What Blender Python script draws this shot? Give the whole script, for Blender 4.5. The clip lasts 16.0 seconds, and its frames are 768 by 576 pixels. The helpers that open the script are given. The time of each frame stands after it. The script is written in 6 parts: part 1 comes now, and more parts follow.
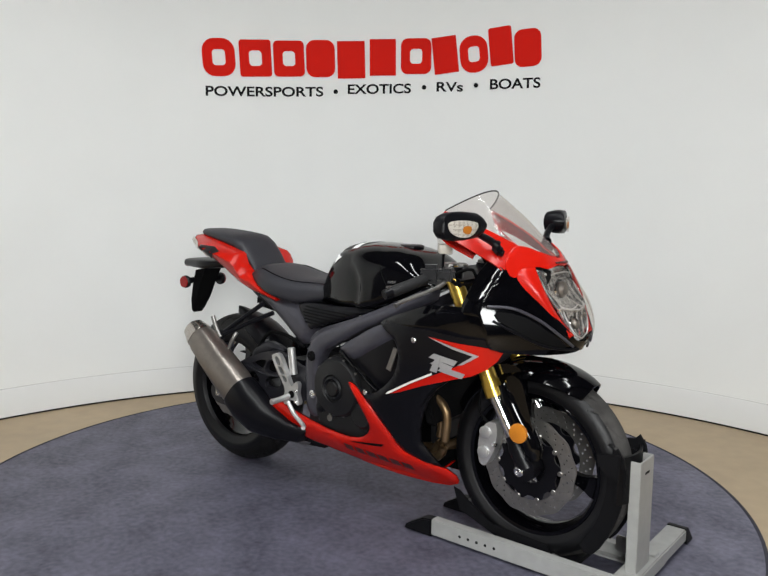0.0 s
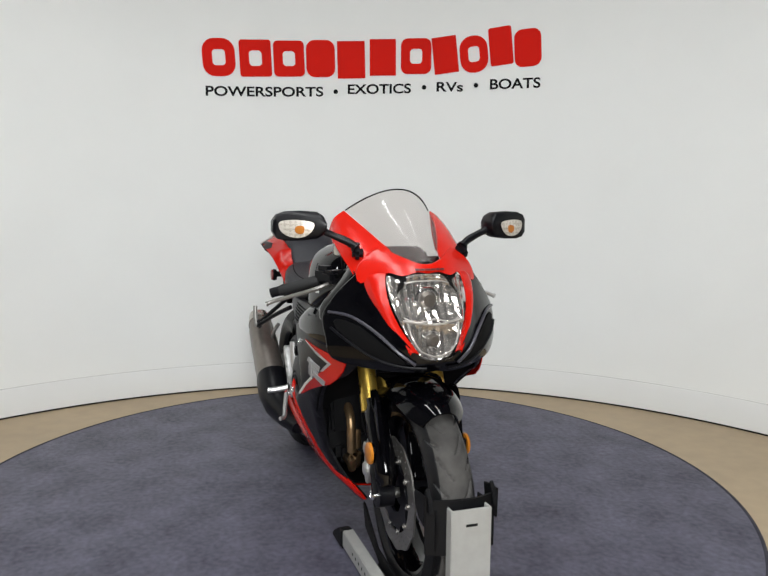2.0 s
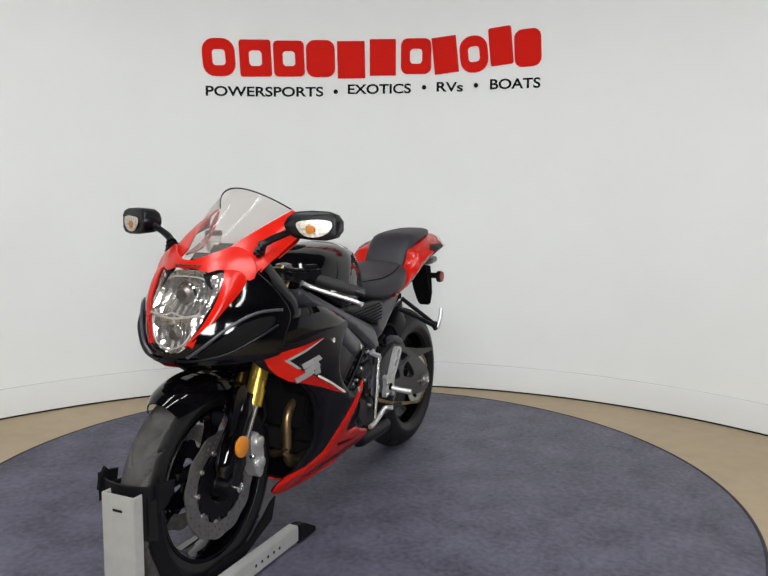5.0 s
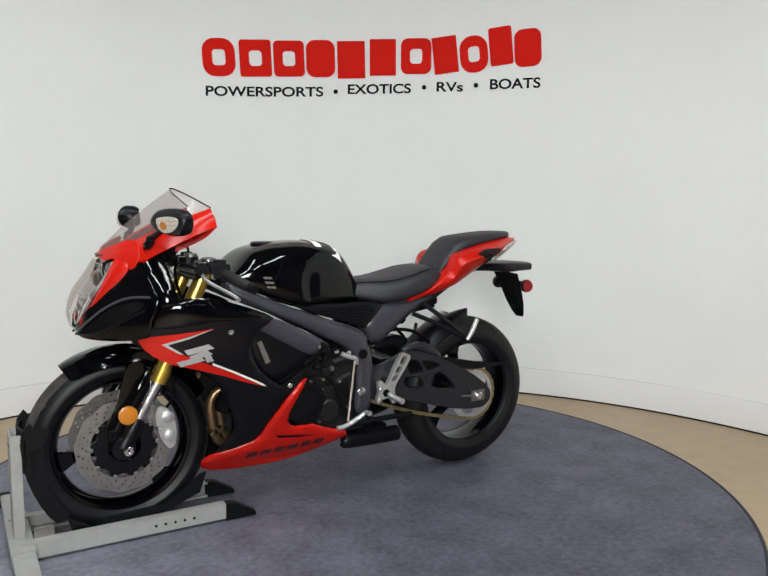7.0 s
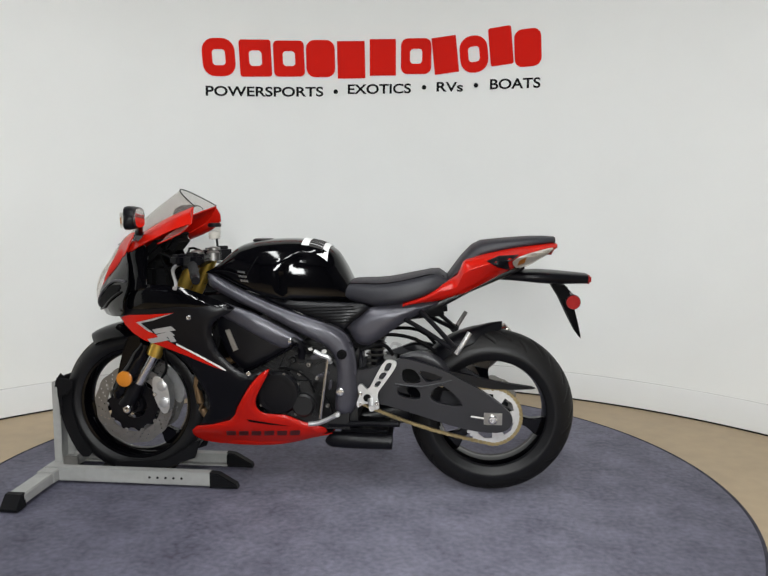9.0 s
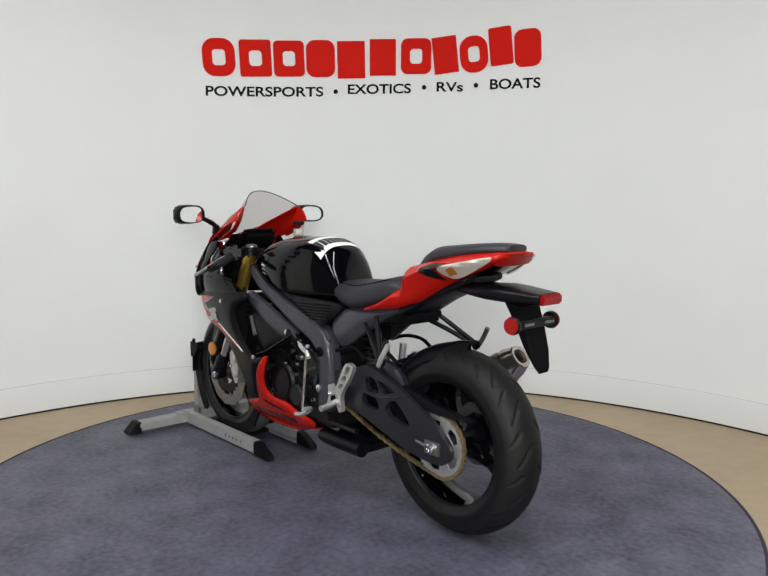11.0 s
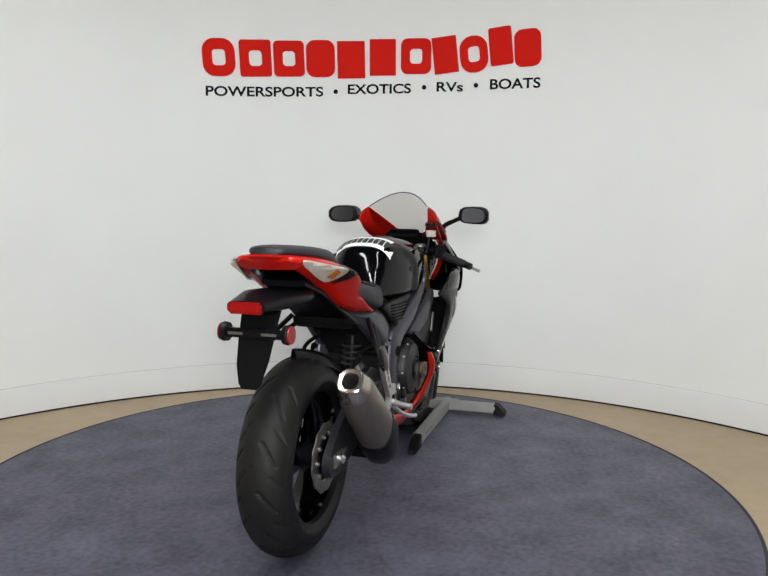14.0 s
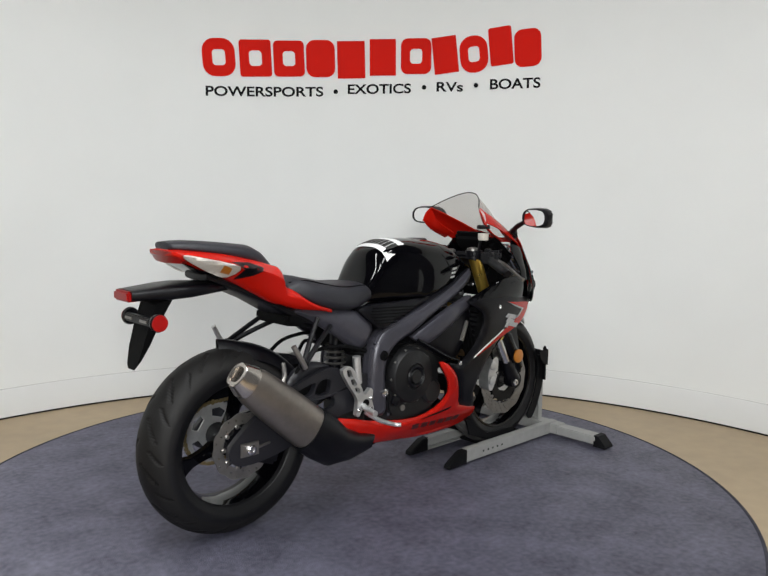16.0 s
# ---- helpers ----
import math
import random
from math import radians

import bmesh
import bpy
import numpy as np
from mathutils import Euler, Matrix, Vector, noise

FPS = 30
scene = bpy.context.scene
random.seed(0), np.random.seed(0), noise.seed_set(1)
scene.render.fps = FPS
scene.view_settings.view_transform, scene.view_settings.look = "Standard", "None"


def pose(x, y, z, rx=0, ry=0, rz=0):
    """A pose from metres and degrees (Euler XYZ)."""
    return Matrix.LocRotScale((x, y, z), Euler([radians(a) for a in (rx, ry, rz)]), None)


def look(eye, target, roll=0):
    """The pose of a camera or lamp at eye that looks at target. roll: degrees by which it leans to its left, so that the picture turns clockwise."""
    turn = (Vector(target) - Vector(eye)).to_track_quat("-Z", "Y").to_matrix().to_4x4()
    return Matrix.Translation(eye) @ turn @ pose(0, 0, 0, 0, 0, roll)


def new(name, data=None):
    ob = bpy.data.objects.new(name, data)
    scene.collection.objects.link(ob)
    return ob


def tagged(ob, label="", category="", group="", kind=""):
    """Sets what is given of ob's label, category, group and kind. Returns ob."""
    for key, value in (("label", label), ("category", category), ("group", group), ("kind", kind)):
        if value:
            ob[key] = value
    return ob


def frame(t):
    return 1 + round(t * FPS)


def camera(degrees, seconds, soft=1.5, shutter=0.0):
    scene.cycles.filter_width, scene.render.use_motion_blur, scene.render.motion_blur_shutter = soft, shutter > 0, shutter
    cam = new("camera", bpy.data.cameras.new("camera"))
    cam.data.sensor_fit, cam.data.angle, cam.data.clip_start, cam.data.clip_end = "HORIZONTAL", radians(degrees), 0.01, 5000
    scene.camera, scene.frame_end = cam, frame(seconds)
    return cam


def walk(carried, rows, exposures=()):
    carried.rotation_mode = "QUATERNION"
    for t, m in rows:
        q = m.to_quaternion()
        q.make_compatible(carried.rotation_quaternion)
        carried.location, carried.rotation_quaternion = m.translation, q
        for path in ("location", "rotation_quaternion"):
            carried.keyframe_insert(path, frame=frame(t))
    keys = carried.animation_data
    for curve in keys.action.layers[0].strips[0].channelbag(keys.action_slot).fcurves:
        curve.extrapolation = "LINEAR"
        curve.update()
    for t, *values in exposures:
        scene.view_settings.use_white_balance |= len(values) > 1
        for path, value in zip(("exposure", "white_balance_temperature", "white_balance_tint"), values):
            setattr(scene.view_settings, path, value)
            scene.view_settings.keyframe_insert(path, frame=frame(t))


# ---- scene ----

# camera: stands still on a tripod before the turntable
EYE = (0.0, -2.854, 1.124)
YAW, PITCH, ROLL = radians(2.778), radians(6.869), 0.491
AIM = (EYE[0] + math.sin(YAW) * math.cos(PITCH), EYE[1] + math.cos(YAW) * math.cos(PITCH), EYE[2] - math.sin(PITCH))
cam = camera(54.118, 16.0, soft=1.5)
walk(cam, [(0.0, look(EYE, AIM, ROLL)), (16.0, look(EYE, AIM, ROLL))])

# light: a white showroom without windows, lit by ceiling panels
world = bpy.data.worlds.new("world")
scene.world = world
world.use_nodes = True
world.node_tree.nodes["Background"].inputs[0].default_value = (0.8, 0.85, 0.9, 1)
world.node_tree.nodes["Background"].inputs[1].default_value = 0.05
scene.view_settings.exposure = -0.43

CEILING = 3.0
WALL_X, WALL_Y, WALL_R = -0.0105, -0.9177, 2.546


def ceiling_lamp(x, y, sx, sy, power):
    data = bpy.data.lights.new("ceiling_lamp", "AREA")
    data.shape, data.size, data.size_y = "RECTANGLE", sx, sy
    data.energy, data.color = power, (0.948, 0.970, 0.962)
    lamp = new("ceiling_lamp", data)
    lamp.matrix_world = pose(x, y, CEILING - 0.06)
    return lamp


# x, y, size, power
STRIPS = ((-0.75, -0.95, 0.14, 1.5, 25), (0.55, -0.95, 0.14, 1.5, 20), (-0.65, -2.6, 0.14, 1.5, 46), (0.35, -2.6, 0.14, 1.5, 38))
PANEL, PANEL_SIZE = look((0.1, -3.9, 1.5), (0.0, 0.3, 0.76)), 0.8
for lx, ly, sx, sy, power in STRIPS:
    ceiling_lamp(lx, ly, sx, sy, power)
data = bpy.data.lights.new("panel_lamp", "AREA")
data.shape, data.size, data.energy, data.color = "SQUARE", PANEL_SIZE, 78, (0.948, 0.970, 0.962)
new("panel_lamp", data).matrix_world = PANEL


# ---- materials ----
def material(name, color, rough=0.5, metal=0.0, coat=0.0, grain=0.0, scale=40.0, bump=0.0, bump_scale=200.0, color2=None, spec=0.5):
    """A principled material with colour variation at two scales and fine relief."""
    m = bpy.data.materials.new(name)
    m.use_nodes = True
    nt = m.node_tree
    b = nt.nodes["Principled BSDF"]
    b.inputs["Base Color"].default_value = (*color, 1)
    b.inputs["Roughness"].default_value = rough
    b.inputs["Metallic"].default_value = metal
    b.inputs["Coat Weight"].default_value = coat
    b.inputs["Coat Roughness"].default_value = 0.04
    b.inputs["Specular IOR Level"].default_value = spec
    coord = nt.nodes.new("ShaderNodeTexCoord")
    if grain > 0:
        big, small = nt.nodes.new("ShaderNodeTexNoise"), nt.nodes.new("ShaderNodeTexNoise")
        big.inputs["Scale"].default_value, small.inputs["Scale"].default_value = scale * 0.12, scale
        big.inputs["Detail"].default_value, small.inputs["Detail"].default_value = 3, 5
        mixf = nt.nodes.new("ShaderNodeMix")
        mixf.inputs[0].default_value = 0.5
        ramp = nt.nodes.new("ShaderNodeMapRange")
        ramp.inputs[1].default_value, ramp.inputs[2].default_value = 0.3, 0.7
        mix = nt.nodes.new("ShaderNodeMix")
        mix.data_type = "RGBA"
        dark = color2 or tuple(max(0.0, c * (1 - grain)) for c in color)
        light = tuple(min(1.0, c * (1 + grain * 0.5)) for c in color)
        mix.inputs[6].default_value, mix.inputs[7].default_value = (*dark, 1), (*light, 1)
        for tex in (big, small):
            nt.links.new(coord.outputs["Object"], tex.inputs["Vector"])
        nt.links.new(big.outputs["Fac"], mixf.inputs[2])
        nt.links.new(small.outputs["Fac"], mixf.inputs[3])
        nt.links.new(mixf.outputs[0], ramp.inputs[0])
        nt.links.new(ramp.outputs[0], mix.inputs[0])
        nt.links.new(mix.outputs[2], b.inputs["Base Color"])
        rr = nt.nodes.new("ShaderNodeMapRange")
        rr.inputs[3].default_value, rr.inputs[4].default_value = max(0.02, rough - 0.08 * grain - 0.02), min(1.0, rough + 0.15 * grain + 0.02)
        nt.links.new(small.outputs["Fac"], rr.inputs[0])
        nt.links.new(rr.outputs[0], b.inputs["Roughness"])
    if bump > 0:
        tex, bp = nt.nodes.new("ShaderNodeTexNoise"), nt.nodes.new("ShaderNodeBump")
        tex.inputs["Scale"].default_value, tex.inputs["Detail"].default_value = bump_scale, 3
        bp.inputs["Strength"].default_value, bp.inputs["Distance"].default_value = bump, 0.002
        nt.links.new(coord.outputs["Object"], tex.inputs["Vector"])
        nt.links.new(tex.outputs["Fac"], bp.inputs["Height"])
        nt.links.new(bp.outputs["Normal"], b.inputs["Normal"])
    return m


def glass(name, color, rough=0.02, ior=1.45):
    m = material(name, color, rough)
    b = m.node_tree.nodes["Principled BSDF"]
    b.inputs["Transmission Weight"].default_value = 1.0
    b.inputs["IOR"].default_value = ior
    return m


def thin_glass(name, color, clear=0.8, rough=0.03):
    """A thin tinted sheet: mostly lets the light straight through, with a sheen on top."""
    m = bpy.data.materials.new(name)
    m.use_nodes = True
    nt = m.node_tree
    b, out = nt.nodes["Principled BSDF"], nt.nodes["Material Output"]
    b.inputs["Base Color"].default_value, b.inputs["Roughness"].default_value = (*color, 1), rough
    clearn, mix = nt.nodes.new("ShaderNodeBsdfTransparent"), nt.nodes.new("ShaderNodeMixShader")
    clearn.inputs[0].default_value = (0.93, 0.91, 0.89, 1)
    mix.inputs[0].default_value = 1 - clear
    nt.links.new(clearn.outputs[0], mix.inputs[1])
    nt.links.new(b.outputs[0], mix.inputs[2])
    nt.links.new(mix.outputs[0], out.inputs[0])
    return m


WALL_PAINT = material("white_wall_paint", (0.80, 0.81, 0.80), 0.75, grain=0.03, scale=3, bump=0.08, bump_scale=300)
BOARD_PAINT = material("white_baseboard", (0.72, 0.725, 0.72), 0.5, grain=0.03, scale=5)
CEILING_PAINT = material("dark_ceiling_paint", (0.05, 0.05, 0.055), 0.85, grain=0.1, scale=4)
DARK_WALL = material("dark_grey_wall_paint", (0.07, 0.07, 0.078), 0.8, grain=0.1, scale=4)
FLOOR = material("tan_sealed_concrete", (0.40, 0.305, 0.195), 0.5, grain=0.16, scale=14, bump=0.05, bump_scale=60)
CARPET = material("blue_grey_carpet", (0.056, 0.055, 0.086), 0.95, grain=0.75, scale=46, bump=1.0, bump_scale=330, spec=1.0)
# lay of the pile: the fibres lie along the table's x axis and shine across it
nt = CARPET.node_tree
lie, to_world, shader = nt.nodes.new("ShaderNodeCombineXYZ"), nt.nodes.new("ShaderNodeVectorTransform"), nt.nodes["Principled BSDF"]
lie.inputs[1].default_value = 1.0
to_world.vector_type, to_world.convert_from, to_world.convert_to = "VECTOR", "OBJECT", "WORLD"
nt.links.new(lie.outputs[0], to_world.inputs[0])
nt.links.new(to_world.outputs[0], shader.inputs["Tangent"])
shader.inputs["Anisotropic"].default_value = 0.80
shader.inputs["IOR"].default_value = 1.9
for link in [k for k in nt.links if k.to_socket == shader.inputs["Roughness"]]:
    nt.links.remove(link)
shader.inputs["Roughness"].default_value = 0.55
# bald and bushy patches of the pile shine unevenly, with the fibre's blue tint
patch, sheen = next(k for k in nt.nodes if k.bl_idname == "ShaderNodeMapRange" and k.inputs[1].default_value > 0.2), nt.nodes.new("ShaderNodeMix")
sheen.data_type = "RGBA"
sheen.inputs[6].default_value, sheen.inputs[7].default_value = (0.42, 0.41, 0.53, 1), (0.90, 0.89, 1.0, 1)
nt.links.new(patch.outputs[0], sheen.inputs[0])
nt.links.new(sheen.outputs[2], shader.inputs["Specular Tint"])
SHADOW_LINE_GREY = material("grey_shadow_line", (0.52, 0.515, 0.51), 0.8, grain=0.3, scale=30)
CARPET_EDGE = material("carpet_edge", (0.06, 0.058, 0.072), 0.95, grain=0.4, scale=80, bump=0.6, bump_scale=500, spec=0.1)
SIGN_RED = material("red_sign_vinyl", (0.62, 0.010, 0.004), 0.7, grain=0.06, scale=8, spec=0.12)
SIGN_BLACK = material("black_sign_vinyl", (0.008, 0.008, 0.009), 0.8, spec=0.1)
BLACK_GLOSS = material("gloss_black_paint", (0.0012, 0.0012, 0.0018), 0.07, coat=0.06, grain=0.2, scale=20, spec=0.26)
BLACK_SATIN = material("satin_black_plastic", (0.003, 0.003, 0.0045), 0.34, grain=0.25, scale=60, bump=0.06, bump_scale=500, spec=0.22)
BLACK_MATTE = material("matte_black_plastic", (0.003, 0.003, 0.0035), 0.7, grain=0.25, scale=60, spec=0.08)
FRAME_GREY = material("dark_grey_frame_paint", (0.050, 0.049, 0.062), 0.32, 0.25, grain=0.2, scale=50, bump=0.08, bump_scale=600)
ARM_BLACK = material("black_swingarm_paint", (0.014, 0.014, 0.018), 0.38, 0.1, grain=0.2, scale=50, bump=0.08, bump_scale=600)
ENGINE_BLACK = material("black_engine_casting", (0.006, 0.006, 0.007), 0.45, 0.2, grain=0.35, scale=70, bump=0.25, bump_scale=250)
RED_PAINT = material("red_paint", (0.45, 0.008, 0.003), 0.25, grain=0.05, scale=15, spec=0.3)
GOLD = material("gold_anodised_tube", (0.75, 0.50, 0.10), 0.28, 0.9, grain=0.1, scale=40)
CHROME = material("bright_metal", (0.72, 0.72, 0.72), 0.22, 1.0, grain=0.12, scale=40)
ALUMINIUM = material("cast_aluminium", (0.62, 0.62, 0.62), 0.42, 0.85, grain=0.18, scale=60, bump=0.1, bump_scale=300)
STEEL = material("brushed_steel", (0.29, 0.28, 0.268), 0.38, 0.9, grain=0.22, scale=50)
CAP_STEEL = material("polished_end_cap", (0.52, 0.48, 0.44), 0.2, 0.95, grain=0.2, scale=40)
TITANIUM = material("grey_titanium_skin", (0.24, 0.215, 0.195), 0.36, 0.85, grain=0.2, scale=45)
RUBBER = material("tyre_rubber", (0.005, 0.005, 0.006), 0.42, grain=0.4, scale=25, bump=0.12, bump_scale=400, spec=0.28)
TREAD = material("worn_tread_rubber", (0.0085, 0.008, 0.008), 0.55, grain=0.5, scale=18, bump=0.3, bump_scale=350, spec=0.25)
GRIP = material("grip_rubber", (0.004, 0.004, 0.005), 0.7, bump=0.3, bump_scale=600)
SEAT_VINYL = material("black_seat_vinyl", (0.015, 0.015, 0.021), 0.5, grain=0.25, scale=80, bump=0.25, bump_scale=900)
CHAIN = material("oiled_brass_chain", (0.32, 0.25, 0.13), 0.45, 0.8, grain=0.4, scale=120)
SCREEN = thin_glass("smoked_screen", (0.30, 0.26, 0.25), 0.74)
LENS = thin_glass("clear_lens", (0.05, 0.05, 0.05), 0.94)
SIGNAL_SILVER = material("silvered_signal_back", (0.70, 0.69, 0.66), 0.3, 0.3, grain=0.2, scale=120, bump=0.5, bump_scale=180)
BOWL_CHROME = material("headlight_chrome", (0.66, 0.67, 0.69), 0.15, 0.85, grain=0.2, scale=120)
BOWL = material("silvered_bowl", (0.66, 0.67, 0.69), 0.25, 0.35, grain=0.15, scale=90)
TREAD_DUSTY = material("dusty_tread_rubber", (0.065, 0.062, 0.060), 0.85, grain=0.6, scale=22, bump=0.3, bump_scale=350, spec=0.2)
AMBER = material("amber_lens", (0.50, 0.17, 0.012), 0.3, coat=0.1, grain=0.1, scale=60)
RED_LENS = material("red_lens", (0.26, 0.004, 0.004), 0.3, grain=0.2, scale=60, spec=0.3)
MIRROR = material("mirror_glass", (0.85, 0.86, 0.87), 0.03, 1.0)
SILVER_DECAL = material("silver_decal", (0.42, 0.42, 0.43), 0.4, 0.5)
WHITE_DECAL = material("white_decal", (0.75, 0.74, 0.70), 0.45)
DARK_DECAL = material("dark_decal", (0.06, 0.006, 0.006), 0.5)
PAPER = material("white_paper", (0.82, 0.82, 0.82), 0.7, grain=0.04, scale=60)
INK = material("black_ink", (0.02, 0.02, 0.02), 0.6)
STAND_GREY = material("light_grey_powder_coat", (0.31, 0.31, 0.30), 0.5, grain=0.16, scale=30)
STAND_BLACK = material("black_stand_plate", (0.004, 0.004, 0.005), 0.55, grain=0.25, scale=40, spec=0.15)
EXHAUST_TAN = material("heat_tinted_header", (0.30, 0.20, 0.11), 0.36, 0.9, grain=0.3, scale=40)


def glowing(name, strength):
    m = material(name, (0.8, 0.8, 0.8), 0.6)
    b = m.node_tree.nodes["Principled BSDF"]
    b.inputs["Emission Color"].default_value, b.inputs["Emission Strength"].default_value = (0.95, 0.975, 0.97, 1), strength
    return m


LAMP_FACE = glowing("lamp_diffuser", 10.0)
PANEL_FACE = glowing("panel_diffuser", 24.0)


# ---- shaping helpers ----
def part(name, bm, mat, parent=None, label="", smooth=True, sharp=38):
    """Link a bmesh as one mesh object under a thing or a part."""
    bmesh.ops.recalc_face_normals(bm, faces=bm.faces[:])
    me = bpy.data.meshes.new(name)
    bm.to_mesh(me)
    bm.free()
    me.materials.append(mat)
    if smooth:
        me.shade_smooth()
        me.set_sharp_from_angle(angle=radians(sharp))
    ob = new(name, me)
    ob.parent = parent
    if label:
        ob["label"] = label
    return ob


def thing(name, label, category, group=""):
    return tagged(new(name), label, category, group)


def spline(points, n=4, closed=True):
    """Catmull-Rom through the points."""
    pts = [np.array(p, float) for p in points]
    k = len(pts)
    out = []
    for i in range(k if closed else k - 1):
        if closed:
            a, b, c, d = pts[i - 1], pts[i], pts[(i + 1) % k], pts[(i + 2) % k]
        else:
            a, b, c, d = pts[max(i - 1, 0)], pts[i], pts[i + 1], pts[min(i + 2, k - 1)]
        for j in range(n):
            u = j / n
            out.append(0.5 * (2 * b + (c - a) * u + (2 * a - 5 * b + 4 * c - d) * u * u + (3 * b - a - 3 * c + d) * u ** 3))
    if not closed:
        out.append(pts[-1])
    return out


def ease(xs, ys, x):
    """Smooth interpolation of a table, held at its ends."""
    if x <= xs[0]:
        return ys[0]
    if x >= xs[-1]:
        return ys[-1]
    i = max(j for j in range(len(xs) - 1) if xs[j] <= x)
    h = xs[i + 1] - xs[i]
    def slope(j):
        if j == 0 or j == len(xs) - 1:
            a, b = (0, 1) if j == 0 else (j - 1, j)
        else:
            a, b = j - 1, j + 1
        return (ys[b] - ys[a]) / (xs[b] - xs[a])
    u = (x - xs[i]) / h
    return ((1 + 2 * u) * (1 - u) ** 2 * ys[i] + u * (1 - u) ** 2 * h * slope(i) + u * u * (3 - 2 * u) * ys[i + 1] + u * u * (u - 1) * h * slope(i + 1))


def sheet(outline, place, thick, step=0.025, n=3, depth=(0, -1, 0)):
    """A shell: a flat outline (a, b), cut into a grid, each point put in space by place(a, b), with thickness along depth."""
    pts = spline(outline, n) if n > 1 else [np.array(p, float) for p in outline]
    bm = bmesh.new()
    vs = [bm.verts.new((p[0], 0, p[1])) for p in pts]
    bm.faces.new(vs)
    bm.normal_update()
    bmesh.ops.triangulate(bm, faces=bm.faces[:], ngon_method="EAR_CLIP")
    lo, hi = np.min(pts, axis=0), np.max(pts, axis=0)
    for axis in (0, 1):
        cuts = int((hi[axis] - lo[axis]) / step)
        for k in range(1, cuts + 1):
            v = lo[axis] + k * step
            co, no = ((v, 0, 0), (1, 0, 0)) if axis == 0 else ((0, 0, v), (0, 0, 1))
            bmesh.ops.bisect_plane(bm, geom=bm.verts[:] + bm.edges[:] + bm.faces[:], plane_co=co, plane_no=no, dist=1e-5)
    bmesh.ops.remove_doubles(bm, verts=bm.verts[:], dist=1e-5)
    for v in bm.verts:
        v.co = place(v.co.x, v.co.z)
    d = Vector(depth).normalized() * thick
    faces, rim = bm.faces[:], [e for e in bm.edges if len(e.link_faces) == 1]
    back = {v: bm.verts.new(v.co + d) for v in bm.verts[:]}
    for f in faces:
        bm.faces.new([back[v] for v in reversed(f.verts)])
    for e in rim:
        a, b = e.verts
        bm.faces.new((a, b, back[b], back[a]))
    return bm


def edge_gap(outline, x, z):
    """Distance of a point from a closed outline."""
    a = np.array(outline, float)
    b = np.roll(a, -1, axis=0)
    d = b - a
    p = np.array((x, z)) - a
    t = np.clip((p * d).sum(1) / np.maximum((d * d).sum(1), 1e-12), 0, 1)
    return float(np.sqrt(((p - d * t[:, None]) ** 2).sum(1)).min())


def side_sheet(outline, yf, side=1, thick=0.006, step=0.025, n=3, lift=0.0, roll=0.0, wide=0.03):
    """A panel on the side of the bike; roll: how far its edges curl inwards, over the width given."""
    ring = spline(outline, n) if n > 1 else outline

    def place(x, z):
        y = yf(x, z) + lift
        if roll:
            y -= roll * (1 - min(1.0, edge_gap(ring, x, z) / wide)) ** 2
        return Vector((x, side * y, z))
    return sheet(outline, place, thick, step, n, (0, -side, 0))


def slab(outline, y0, y1, n=1, holes=(), bevel=0.0):
    """A plate with an outline in x and z between two depths, with holes."""
    bm = bmesh.new()
    loops = []
    for k, ring in enumerate([outline, *holes]):
        pts = spline(ring, n) if n > 1 else ring
        vs = [bm.verts.new((p[0], y0, p[1])) for p in pts]
        loops += [bm.edges.new((vs[i], vs[(i + 1) % len(vs)])) for i in range(len(vs))]
    bmesh.ops.triangle_fill(bm, use_beauty=True, use_dissolve=False, edges=loops)
    r = bmesh.ops.extrude_face_region(bm, geom=bm.faces[:])
    for v in [g for g in r["geom"] if isinstance(g, bmesh.types.BMVert)]:
        v.co.y = y1
    if bevel:
        bmesh.ops.recalc_face_normals(bm, faces=bm.faces[:])
        es = [e for e in bm.edges if len(e.link_faces) == 2 and e.calc_face_angle(0) > 1.0 and abs(e.verts[0].co.y - e.verts[1].co.y) < 1e-6]
        bmesh.ops.bevel(bm, geom=es, offset=bevel, segments=2, affect="EDGES", clamp_overlap=True)
    return bm


def rings(loops, close=True, caps=True):
    """A skin over rings of equal point number."""
    bm = bmesh.new()
    rows = [[bm.verts.new(p) for p in loop] for loop in loops]
    n = len(rows[0])
    for a, b in zip(rows, rows[1:]):
        for i in range(n if close else n - 1):
            j = (i + 1) % n
            bm.faces.new((a[i], a[j], b[j], b[i]))
    if caps and close:
        bm.faces.new(rows[0])
        bm.faces.new(list(reversed(rows[-1])))
    return bm


def oval(x, z, w, up, down, n=24, pw=2.4, y=0.0, flat=1.0):
    """A rounded ring across the bike at x: half-width, height above and depth below z."""
    out = []
    for i in range(n):
        a = 2 * math.pi * i / n
        c, s = math.cos(a), math.sin(a)
        yy = w * math.copysign(abs(c) ** (2 / pw), c)
        zz = (up if s > 0 else down) * math.copysign(abs(s) ** (2 / pw), s)
        out.append(Vector((x, y + yy, z + zz)))
    return out


